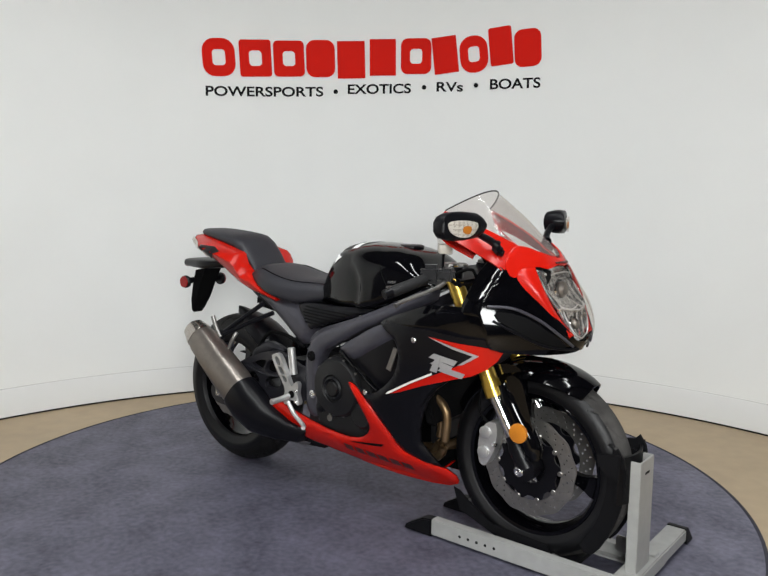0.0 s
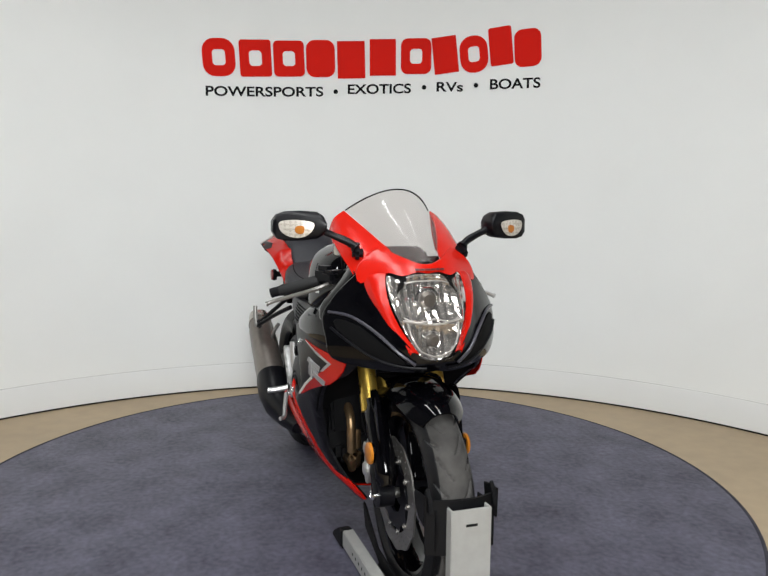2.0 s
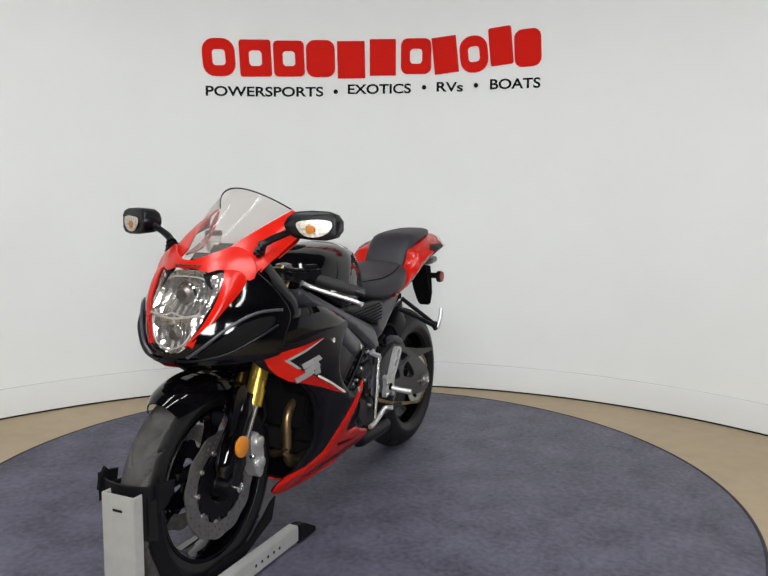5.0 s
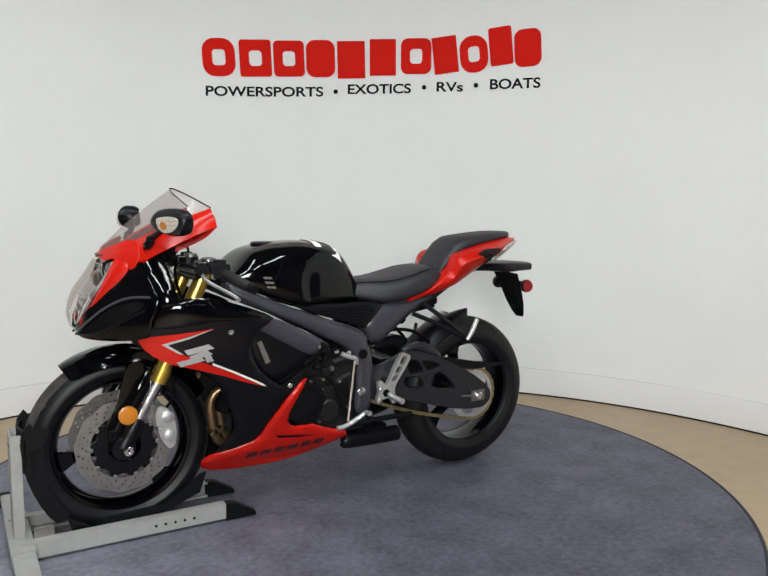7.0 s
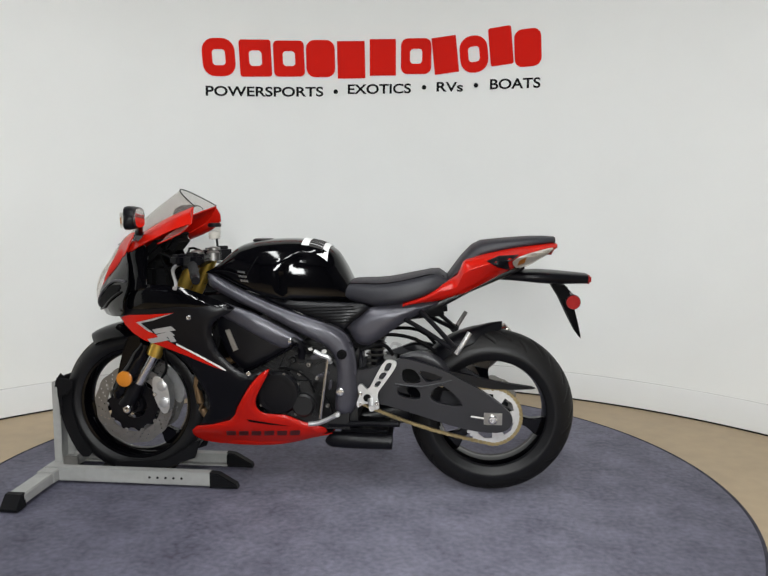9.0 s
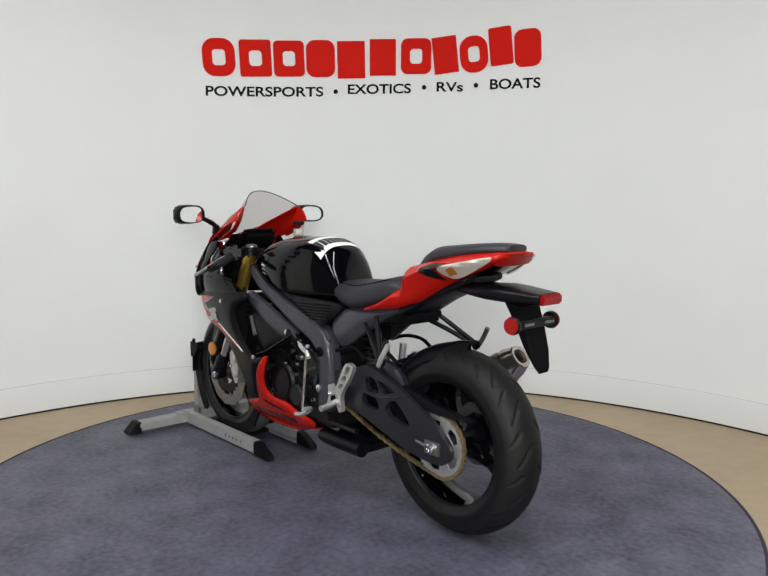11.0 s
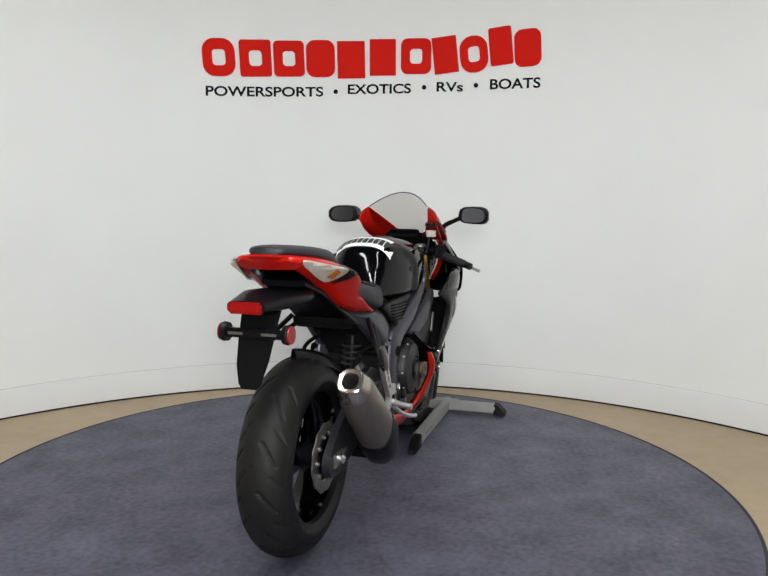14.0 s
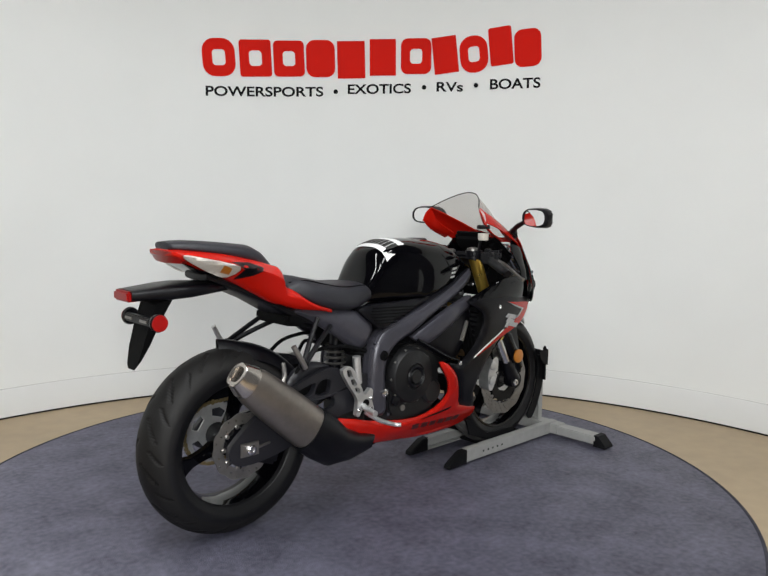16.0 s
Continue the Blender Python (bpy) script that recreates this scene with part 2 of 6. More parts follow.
def tube(points, r, n=10, smooth=4, radii=None):
    """A round bar along a smooth line."""
    pts = [Vector(p) for p in (spline(points, smooth, closed=False) if smooth > 1 else points)]
    up = Vector((0, 0, 1))
    loops = []
    for i, p in enumerate(pts):
        t = (pts[min(i + 1, len(pts) - 1)] - pts[max(i - 1, 0)]).normalized()
        a = t.cross(up if abs(t.z) < 0.95 else Vector((1, 0, 0))).normalized()
        b = t.cross(a)
        rr = radii[min(len(radii) - 1, round(i * (len(radii) - 1) / (len(pts) - 1)))] if radii else r
        loops.append([p + (a * math.cos(2 * math.pi * k / n) + b * math.sin(2 * math.pi * k / n)) * rr for k in range(n)])
    return rings(loops)


def turned(profile, centre, axis=1, n=48, full=True):
    """A body of revolution: profile of (radius, offset along the axis)."""
    bm = bmesh.new()
    rows = []
    for r, o in profile:
        row = []
        for k in range(n):
            a = 2 * math.pi * k / n
            p = [0, 0, 0]
            p[axis] = o
            p[(axis + 1) % 3], p[(axis + 2) % 3] = r * math.cos(a), r * math.sin(a)
            row.append(bm.verts.new(Vector(centre) + Vector(p)))
        rows.append(row)
    for a, b in zip(rows, rows[1:] + ([rows[0]] if full else [])):
        for k in range(n):
            j = (k + 1) % n
            bm.faces.new((a[k], a[j], b[j], b[k]))
    if not full:
        bm.faces.new(rows[0])
        bm.faces.new(list(reversed(rows[-1])))
    return bm


def block(centre, size, bevel=0.004, turn=(0, 0, 0)):
    bm = bmesh.new()
    bmesh.ops.create_cube(bm, size=1.0)
    for v in bm.verts:
        v.co = Vector((v.co.x * size[0], v.co.y * size[1], v.co.z * size[2]))
    if bevel:
        bmesh.ops.bevel(bm, geom=bm.edges[:], offset=min(bevel, min(size) * 0.45), segments=2, affect="EDGES")
    m = pose(*centre, *turn)
    for v in bm.verts:
        v.co = m @ v.co
    return bm


def merge(*bms):
    """Join several bmeshes that make up one part."""
    out = bms[0]
    for other in bms[1:]:
        new_verts = {v: out.verts.new(v.co) for v in other.verts}
        for f in other.faces:
            out.faces.new([new_verts[v] for v in f.verts])
        other.free()
    return out


def moved(bm, m):
    for v in bm.verts:
        v.co = m @ v.co
    return bm


def bolt(p, r, side=1, length=0.008):
    return turned([(r, 0), (r, side * length * 0.7), (r * 0.75, side * length), (r * 0.45, side * length), (r * 0.4, side * length * 0.6)], p, 1, 10, full=False)



SHAPES = ((-16.35, 0.182, 1.896, 0.208, 3.8, 0.75, 1), (-11.74, 0.180, 1.903, 0.204, 3.0, 0.18, 1), (-7.46, 0.176, 1.909, 0.200, 2.3, 0.3, 1), (-3.38, 0.166, 1.915, 0.208, 1.6, 0.6, 0),
          (0.60, 0.160, 1.912, 0.210, 1.5, 0.05, 0), (4.72, 0.152, 1.927, 0.205, 0.6, 0.05, 0), (9.06, 0.176, 1.933, 0.200, 0.0, 0.45, 1), (12.84, 0.140, 1.937, 0.205, 6.5, 0.05, 0),
          (16.53, 0.160, 1.937, 0.205, 6.0, 0.9, 1), (19.95, 0.130, 1.975, 0.210, 6.0, 0.2, 0), (23.36, 0.150, 1.958, 0.205, 3.0, 0.6, 0))
WORDS = (("POWERSPORTS", -18.05, -3.04, 1.709, 1.730, 0.056), ("EXOTICS", 0.16, 8.44, 1.746, 1.753, 0.056), ("RVs", 11.77, 15.21, 1.760, 1.757, 0.055), ("BOATS", 18.67, 25.07, 1.767, 1.766, 0.058))
DOTS = ((-1.41, 1.731, 0.013), (10.14, 1.758, 0.013), (16.88, 1.764, 0.013))


# ---- the room ----
def arc(deg, r, z):
    a = radians(deg)
    return Vector((WALL_X + r * math.sin(a), WALL_Y + r * math.cos(a), z))


def build_room():
    bm = bmesh.new()
    bmesh.ops.create_grid(bm, x_segments=30, y_segments=30, size=4.2)
    r = bmesh.ops.extrude_face_region(bm, geom=bm.faces[:])
    for v in [g for g in r["geom"] if isinstance(g, bmesh.types.BMVert)]:
        v.co.z = -0.1
    for v in bm.verts:
        v.co += Vector((0, -1.3, -0.012))
    tagged(part("floor", bm, FLOOR), "tan sealed concrete floor around the turntable", "floor", kind="structure")

    # plan of the wall: an arc before the camera, straight sides, a back
    plan_in, plan_out = [], []
    for k in range(73):
        d = 90 - 2.5 * k
        plan_in.append(arc(d, WALL_R, 0))
        plan_out.append(arc(d, WALL_R + 0.12, 0))
    bm = bmesh.new()
    rows = []
    for a, b in zip(plan_in, plan_out):
        rows.append([bm.verts.new((p.x, p.y, z)) for p, z in ((a, -0.012), (a, CEILING), (b, CEILING), (b, -0.012))])
    for a, b in zip(rows, rows[1:]):
        for i in range(4):
            bm.faces.new((a[i], a[(i + 1) % 4], b[(i + 1) % 4], b[i]))
    bm.faces.new(rows[0])
    bm.faces.new(list(reversed(rows[-1])))
    tagged(part("wall_curved", bm, WALL_PAINT), "curved white painted backdrop wall", "wall", kind="structure")
    x0, x1, y0, y1 = WALL_X - WALL_R, WALL_X + WALL_R, -4.7, WALL_Y
    for name, c, s in (("wall_west", (x0 - 0.06, (y0 + y1) / 2, 1.494), (0.12, y1 - y0, 3.012)), ("wall_east", (x1 + 0.06, (y0 + y1) / 2, 1.494), (0.12, y1 - y0, 3.012)),
                       ("wall_south", (0, y0 - 0.06, 1.494), (x1 - x0 + 0.24, 0.12, 3.012))):
        tagged(part(name, block(c, s, 0), DARK_WALL, smooth=False), "plain dark grey wall", "wall", kind="structure")
    tagged(part("ceiling", block((0, -1.3, CEILING + 0.05), (8.4, 8.4, 0.1), 0), CEILING_PAINT, smooth=False), "plain dark ceiling", "ceiling", kind="structure")

    # low board along the foot of the curved wall
    bm = bmesh.new()
    rows = []
    prof = ((0.0, -0.003), (0.004, -0.003), (0.004, 0.140), (0.003, 0.142), (0.0, 0.142))
    for k in range(73):
        d = 90 - 2.5 * k
        rows.append([bm.verts.new(arc(d, WALL_R - t, z)) for t, z in prof])
    for a, b in zip(rows, rows[1:]):
        for i in range(len(prof)):
            j = (i + 1) % len(prof)
            bm.faces.new((a[i], a[j], b[j], b[i]))
    tagged(part("baseboard", bm, BOARD_PAINT), "low white board along the curved wall", "baseboard", kind="structure")

    # the shadow gap at the board's foot, put in as a black strip
    bm = bmesh.new()
    rows = []
    for k in range(73):
        d = 90 - 2.5 * k
        rows.append([bm.verts.new(arc(d, WALL_R - t, z)) for t, z in ((0.0, -0.012), (0.002, -0.012), (0.002, -0.003), (0.0, -0.003))])
    for a, b in zip(rows, rows[1:]):
        for i in range(4):
            j = (i + 1) % 4
            bm.faces.new((a[i], a[j], b[j], b[i]))
    tagged(part("trim", bm, SIGN_BLACK), "black strip for the shadow gap under the baseboard", "trim", kind="structure")

    # shadow line above the board, put in as a grey strip
    bm = bmesh.new()
    rows = [[bm.verts.new(arc(90 - 2.5 * k, WALL_R - t, z)) for t, z in ((0.0, 0.142), (0.0015, 0.142), (0.0015, 0.1445), (0.0, 0.1445))] for k in range(73)]
    for a, b in zip(rows, rows[1:]):
        for i in range(4):
            j = (i + 1) % 4
            bm.faces.new((a[i], a[j], b[j], b[i]))
    tagged(part("trim", bm, SHADOW_LINE_GREY), "thin grey strip for the shadow line above the low board", "trim", kind="structure")

    # lamps' housings on the ceiling
    for lx, ly, sx, sy, power in STRIPS:
        lamp = tagged(new("ceiling_light"), "white flat ceiling light panel", "lamp", "ceiling lights")
        lamp.matrix_world = pose(lx, ly, CEILING)
        part("housing", block((0, 0, -0.02), (sx + 0.05, sy + 0.05, 0.04), 0.004), BOARD_PAINT, lamp)
        part("diffuser", block((0, 0, -0.046), (sx, sy, 0.01), 0.003), LAMP_FACE, lamp, "glowing diffuser")
    soft = thing("light_panel", "square white light panel hung behind the camera", "lamp")
    soft.matrix_world = PANEL
    part("housing", block((0, 0, 0.05), (PANEL_SIZE + 0.06, PANEL_SIZE + 0.06, 0.06), 0.01), BOARD_PAINT, soft)
    part("diffuser", block((0, 0, 0.012), (PANEL_SIZE, PANEL_SIZE, 0.012), 0.003), PANEL_FACE, soft, "glowing diffuser")
    for x in (-0.3, 0.3):
        part("hanger", tube([(x, 0.3, 0.06), (x, 1.475, 0.265)], 0.008, 8, 1), BLACK_MATTE, soft)


def on_wall(bm, lift=0.004):
    """Bend a flat sign piece (x along the wall, z up, y out) onto the curved wall."""
    for v in bm.verts:
        a = v.co.x / WALL_R
        v.co = arc(math.degrees(a), WALL_R - lift - v.co.y, v.co.z)
    return bm


def rounded(w, h, r, n=5):
    pts = []
    for cx, cz, a0 in ((w - r, h - r, 0), (-w + r, h - r, 90), (-w + r, -h + r, 180), (w - r, -h + r, 270)):
        for k in range(n + 1):
            a = radians(a0 + 90 * k / n)
            pts.append((cx + r * math.cos(a), cz + r * math.sin(a)))
    return pts


def text_mesh(body, size):
    data = bpy.data.curves.new("text", "FONT")
    data.body, data.size, data.extrude, data.offset = body, size, 0.0, 0.0022
    ob = bpy.data.objects.new("text", data)
    scene.collection.objects.link(ob)
    me = bpy.data.meshes.new_from_object(ob.evaluated_get(bpy.context.evaluated_depsgraph_get()))
    bpy.data.objects.remove(ob)
    bm = bmesh.new()
    bm.from_mesh(me)
    return bm


def build_sign():
    sign = thing("wall_sign", "red block lettering over a black line of words on the wall", "sign")
    # the maker's name as plain red shapes: angle, width, height, middle, tilt, roundness, opening
    for ang, w, z, h, tilt, r, hole in SHAPES:
        s = h * 0.5
        ring = rounded(w / 2, s, r * min(w, h) / 2)
        holes = [rounded(w * 0.2, s * 0.42, 0.02)] if hole else []
        bm = slab(ring, 0, 0.004, holes=holes)
        c, sn = math.cos(radians(tilt)), math.sin(radians(tilt))
        for v in bm.verts:
            x, zz = v.co.x, v.co.z
            v.co = Vector((x * c - zz * sn + radians(ang) * WALL_R, v.co.y, x * sn + zz * c + z))
        part("red_shape", on_wall(bm), SIGN_RED, sign, smooth=False)
    for body, a0, a1, z0, z1, h in WORDS:
        bm = text_mesh(body, 0.1)
        xs, ys = [v.co.x for v in bm.verts], [v.co.y for v in bm.verts]
        x0, x1, y0, y1 = min(xs), max(xs), min(ys), max(ys)
        L0, L1 = radians(a0) * WALL_R, radians(a1) * WALL_R
        bmesh.ops.triangulate(bm, faces=bm.faces[:])
        for v in bm.verts:
            u, q = (v.co.x - x0) / (x1 - x0), (v.co.y - y0) / (y1 - y0) - 0.5
            v.co = Vector((L0 + u * (L1 - L0), 0.001, z0 + u * (z1 - z0) + q * h))
        part("word", on_wall(bm, 0.003), SIGN_BLACK, sign, "black lettering", smooth=False)
    for ang, z, r in DOTS:
        bm = turned([(r, 0), (r, 0.003)], (0, 0, 0), 1, 16, full=False)
        for v in bm.verts:
            v.co += Vector((radians(ang) * WALL_R, 0, z))
        part("dot", on_wall(bm), SIGN_BLACK, sign, smooth=False)


def build_turntable():
    table = thing("turntable", "round turntable covered with blue-grey carpet", "turntable")
    part("edge_binding", turned([(1.474, -0.003), (1.480, 0.0005), (1.488, -0.002), (1.490, -0.0115), (1.474, -0.0115)], (0, 0, 0), 2, 160), CARPET_EDGE, table, "dark bound carpet edge")
    part("carpet", turned([(0.0001, -0.002), (0.7, -0.002), (1.475, -0.002), (1.475, -0.0115), (0.0001, -0.0115)], (0, 0, 0), 2, 160, full=False), CARPET, table)
    return table



# ---- the motorcycle: rear axle and front axle on the x axis of travel, wheels on the ground ----
FX, FZ, FR = 0.845, 0.305, 0.300
RX, RZ, RR = -0.553, 0.313, 0.315


def tyre_mesh(cx, cz, r, half, groove, dusty, seg=880):
    """A road tyre: round tread with long swept grooves, a shorter one between each pair towards the shoulder."""
    def fade(v, lo, hi):
        v = min(1.0, max(0.0, (v - lo) / (hi - lo)))
        return v * v * (3 - 2 * v)
    prof = []
    for k in range(53):
        a = radians(-118 + 236 * k / 52)
        prof.append((r - half * 0.92 + half * 0.92 * math.cos(a) if abs(a) < radians(90) else r - half * 0.92 + half * 0.75 * math.cos(a), half * math.sin(a) if abs(a) < radians(90) else half * math.copysign(1 - 0.35 * (abs(a) - radians(90)), a)))
    pitch = 2 * math.pi * r / groove
    bm = bmesh.new()
    rows = []
    for s in range(seg):
        t = 2 * math.pi * s / seg
        row = []
        for k, (rr, y) in enumerate(prof):
            q = abs(y) / half
            depth = 0.0
            if 0.05 < q < 0.90 and abs(k - 26) < 22:
                u = t / (2 * math.pi) * groove + (0.5 if y > 0 else 0.0)
                for start, sweep, q0, q1, wide in ((0.0, 0.95, 0.08, 0.72, 0.0060), (0.45, 0.75, 0.46, 0.88, 0.0050)):
                    gap = abs((u - start - sweep * q ** 1.4 + 0.5) % 1.0 - 0.5) * pitch
                    ends = fade(q, q0, q0 + 0.10) * (1 - fade(q, q1 - 0.10, q1))
                    depth = max(depth, 0.0065 * (1 - fade(gap, wide * ends * 0.45, wide * ends + 0.0025)) if ends > 0.05 else 0.0)
            row.append(bm.verts.new((cx + (rr - depth) * math.cos(t), y, cz + (rr - depth) * math.sin(t))))
        rows.append(row)
    for s in range(seg):
        a, b = rows[s], rows[(s + 1) % seg]
        for k in range(len(prof) - 1):
            f = bm.faces.new((a[k], a[k + 1], b[k + 1], b[k]))
            f.material_index = 1 if abs(k - 25.5) < dusty else 0
        bm.faces.new((a[-1], a[0], b[0], b[-1]))
    return bm


def build_wheel(bike, name, cx, cz, r, half, rim_half, groove, hub):
    wheel = part(name, turned([(0.018, -hub), (0.034, -hub), (0.042, -hub + 0.012), (0.036, 0), (0.042, hub - 0.012), (0.034, hub), (0.018, hub)], (cx, 0, cz), 1, 28), BLACK_SATIN, bike)
    ty = part("tyre", tyre_mesh(cx, cz, r, half, groove, 10 if cx > 0 else 16), RUBBER, wheel, "black road tyre with a worn grooved tread", sharp=80)
    ty.data.materials.append(TREAD_DUSTY if cx > 0 else TREAD)
    e = rim_half
    part("rim", turned([(0.222, -e), (0.226, -e + 0.004), (0.214, -e + 0.010), (0.206, -e * 0.45), (0.202, 0), (0.206, e * 0.45), (0.214, e - 0.010), (0.226, e - 0.004), (0.222, e), (0.212, e - 0.002), (0.199, e * 0.4), (0.196, 0), (0.199, -e * 0.4), (0.212, -e + 0.002)],
                       (cx, 0, cz), 1, 80), BLACK_GLOSS, wheel, "gloss black wheel rim")
    for k in range(3):
        t = radians(90 + 120 * k + (18 if cx > 0 else -12))
        shape = [(0.03, -0.030), (0.09, -0.019), (0.15, -0.018), (0.20, -0.034), (0.20, 0.034), (0.15, 0.018), (0.09, 0.019), (0.03, 0.030)]
        ring = [(cx + u * math.cos(t) - w * math.sin(t), cz + u * math.sin(t) + w * math.cos(t)) for u, w in shape]
        part("spoke", slab(ring, -0.016, 0.016, n=3, bevel=0.004), BLACK_GLOSS, wheel)
    return wheel


def build_disc(parent, cx, cz, y, r, inner, holes, name="brake_disc"):
    """A drilled brake disc with its carrier and rivets."""
    ring = [(cx + (r + 0.0025 * math.sin(k * 12 * 2 * math.pi / 96)) * math.cos(2 * math.pi * k / 96), cz + (r + 0.0025 * math.sin(k * 12 * 2 * math.pi / 96)) * math.sin(2 * math.pi * k / 96)) for k in range(96)]
    cut = [[(cx + inner * math.cos(-2 * math.pi * k / 60), cz + inner * math.sin(-2 * math.pi * k / 60)) for k in range(60)]]
    for k in range(holes):
        a = 2 * math.pi * k / holes
        rad = inner + (r - inner) * (0.25, 0.5, 0.75)[k % 3]
        px, pz = cx + rad * math.cos(a), cz + rad * math.sin(a)
        cut.append([(px + 0.0035 * math.cos(-2 * math.pi * j / 6), pz + 0.0035 * math.sin(-2 * math.pi * j / 6)) for j in range(6)])
    disc = part(name, slab(ring, y - 0.0025, y + 0.0025, holes=cut), STEEL, parent, "drilled steel brake disc", sharp=30)
    car = [(cx + (inner * 0.92 + (0.008 if k % 4 < 2 else -0.006)) * math.cos(2 * math.pi * k / 40), cz + (inner * 0.92 + (0.008 if k % 4 < 2 else -0.006)) * math.sin(2 * math.pi * k / 40)) for k in range(40)]
    hole = [[(cx + inner * 0.5 * math.cos(-2 * math.pi * k / 30), cz + inner * 0.5 * math.sin(-2 * math.pi * k / 30)) for k in range(30)]]
    part("carrier", slab(car, y - 0.004, y + 0.004, holes=hole), BLACK_SATIN, disc)
    for k in range(10):
        a = 2 * math.pi * k / 10
        s = 1 if y > 0 else -1
        part("rivet", bolt((cx + inner * 0.98 * math.cos(a), y + s * 0.002, cz + inner * 0.98 * math.sin(a)), 0.008, s, 0.006), STEEL, disc)
    return disc


def along(a, b, t):
    return tuple(a[i] + (b[i] - a[i]) * t for i in range(3))


def build_front(bike):
    wheel = build_wheel(bike, "front_wheel", FX, FZ, FR, 0.060, 0.050, 15, 0.055)
    for s in (1, -1):
        build_disc(wheel, FX, FZ, s * 0.066, 0.155, 0.108, 72)
    for s in (1, -1):
        top, low, axle = (0.565, s * 0.105, 0.90), (0.742, s * 0.105, 0.515), (0.858, s * 0.105, 0.312)
        leg = part("fork_tube", tube([top, along(top, low, 0.9)], 0.0265, 18, 1), GOLD, bike, "gold anodised upside-down fork tube")
        part("fork_collar", tube([along(top, low, 0.88), low], 0.0295, 18, 1), GOLD, leg)
        part("fork_slider", tube([low, along(low, axle, 0.72)], 0.0205, 16, 1), CHROME, leg, "bright fork slider")
        part("fork_foot", merge(tube([along(low, axle, 0.55), along(low, axle, 0.8), axle], 0.03, 14, 3, radii=[0.024, 0.03, 0.034]), turned([(0.036, -0.022), (0.036, 0.022)], axle, 1, 24, full=False)), BLACK_SATIN, leg)
        # guard in front of the slider
        part("fork_guard", side_sheet([(0.79, 0.585), (0.835, 0.585), (0.86, 0.52), (0.885, 0.42), (0.885, 0.35), (0.845, 0.33), (0.835, 0.40), (0.80, 0.50)], lambda x, z: 0.125 - 1.2 * (x - 0.83) ** 2, s, 0.012), BLACK_GLOSS, leg)
        part("fork_shield", tube([(0.772, s * 0.108, 0.560), (0.82, s * 0.108, 0.47), (0.868, s * 0.106, 0.40), (0.888, s * 0.104, 0.345)], 0.027, 14, 4, radii=[0.022, 0.032, 0.033, 0.031, 0.022]), BLACK_GLOSS, leg, "gloss black fork shield")
        part("axle_nut", bolt((FX, s * 0.127, FZ), 0.016, s, 0.012), CHROME, leg, "bright axle nut")
        # caliper behind the leg
        cal = [(0.742, 0.43), (0.715, 0.425), (0.692, 0.39), (0.684, 0.34), (0.690, 0.295), (0.708, 0.285), (0.722, 0.30), (0.742, 0.34), (0.752, 0.40)]
        caliper = part("brake_caliper", slab(cal, s * 0.052, s * 0.108, n=3, bevel=0.006), ALUMINIUM, bike, "silver radial brake caliper")
        for (px, pz) in ((0.712, 0.395), (0.706, 0.33)):
            part("caliper_cover", turned([(0.020, 0), (0.020, s * 0.006), (0.014, s * 0.009)], (px, s * 0.108, pz), 1, 18, full=False), ALUMINIUM, caliper)
        part("caliper_bolt", bolt((0.742, s * 0.10, 0.36), 0.009, s, 0.012), CHROME, caliper)
        part("brake_hose", tube([(0.72, s * 0.10, 0.42), (0.69, s * 0.115, 0.47), (0.70, s * 0.11, 0.56), (0.67, s * 0.07, 0.68)], 0.005, 8), BLACK_MATTE, bike)
        refl = part("side_reflector", turned([(0.030, 0), (0.030, s * 0.007), (0.026, s * 0.009)], (0.846, s * 0.140, 0.427), 1, 28, full=False), AMBER, bike, "round amber reflector")
        part("reflector_stay", block((0.842, s * 0.134, 0.425), (0.05, 0.012, 0.045), 0.004), BLACK_SATIN, refl)
    part("front_axle", tube([(FX, -0.12, FZ), (FX, 0.12, FZ)], 0.014, 16, 1), STEEL, bike)
    # mudguard over the front wheel
    loops = []
    for k in range(23):
        a = radians(56 + (152 - 56) * k / 22)
        w = ease([56, 64, 90, 130, 152], [0.052, 0.080, 0.098, 0.088, 0.07], math.degrees(a))
        rad = ease([60, 70, 100, 152], [0.330, 0.328, 0.326, 0.322], math.degrees(a))
        row, inner = [], []
        for j in range(13):
            u = -1 + j / 6
            rr = rad - 0.048 * abs(u) ** 3
            row.append(Vector((FX + rr * math.cos(a), w * u, FZ + rr * math.sin(a))))
            inner.append(Vector((FX + (rr - 0.004) * math.cos(a), (w - 0.003) * u, FZ + (rr - 0.004) * math.sin(a))))
        loops.append(row + inner[::-1])
    part("front_mudguard", rings(loops), BLACK_GLOSS, bike, "gloss black front mudguard")
    for s in (1, -1):
        part("mudguard_stay", side_sheet([(0.70, 0.60), (0.80, 0.615), (0.84, 0.56), (0.82, 0.49), (0.76, 0.47), (0.71, 0.52)], lambda x, z: 0.084, s, 0.006), BLACK_GLOSS, bike)
    # yokes
    part("lower_yoke", block((0.674, 0, 0.665), (0.09, 0.27, 0.035), 0.01, (0, 30, 0)), BLACK_SATIN, bike)
    part("upper_yoke", block((0.578, 0, 0.872), (0.09, 0.27, 0.03), 0.01, (0, 30, 0)), BLACK_SATIN, bike)


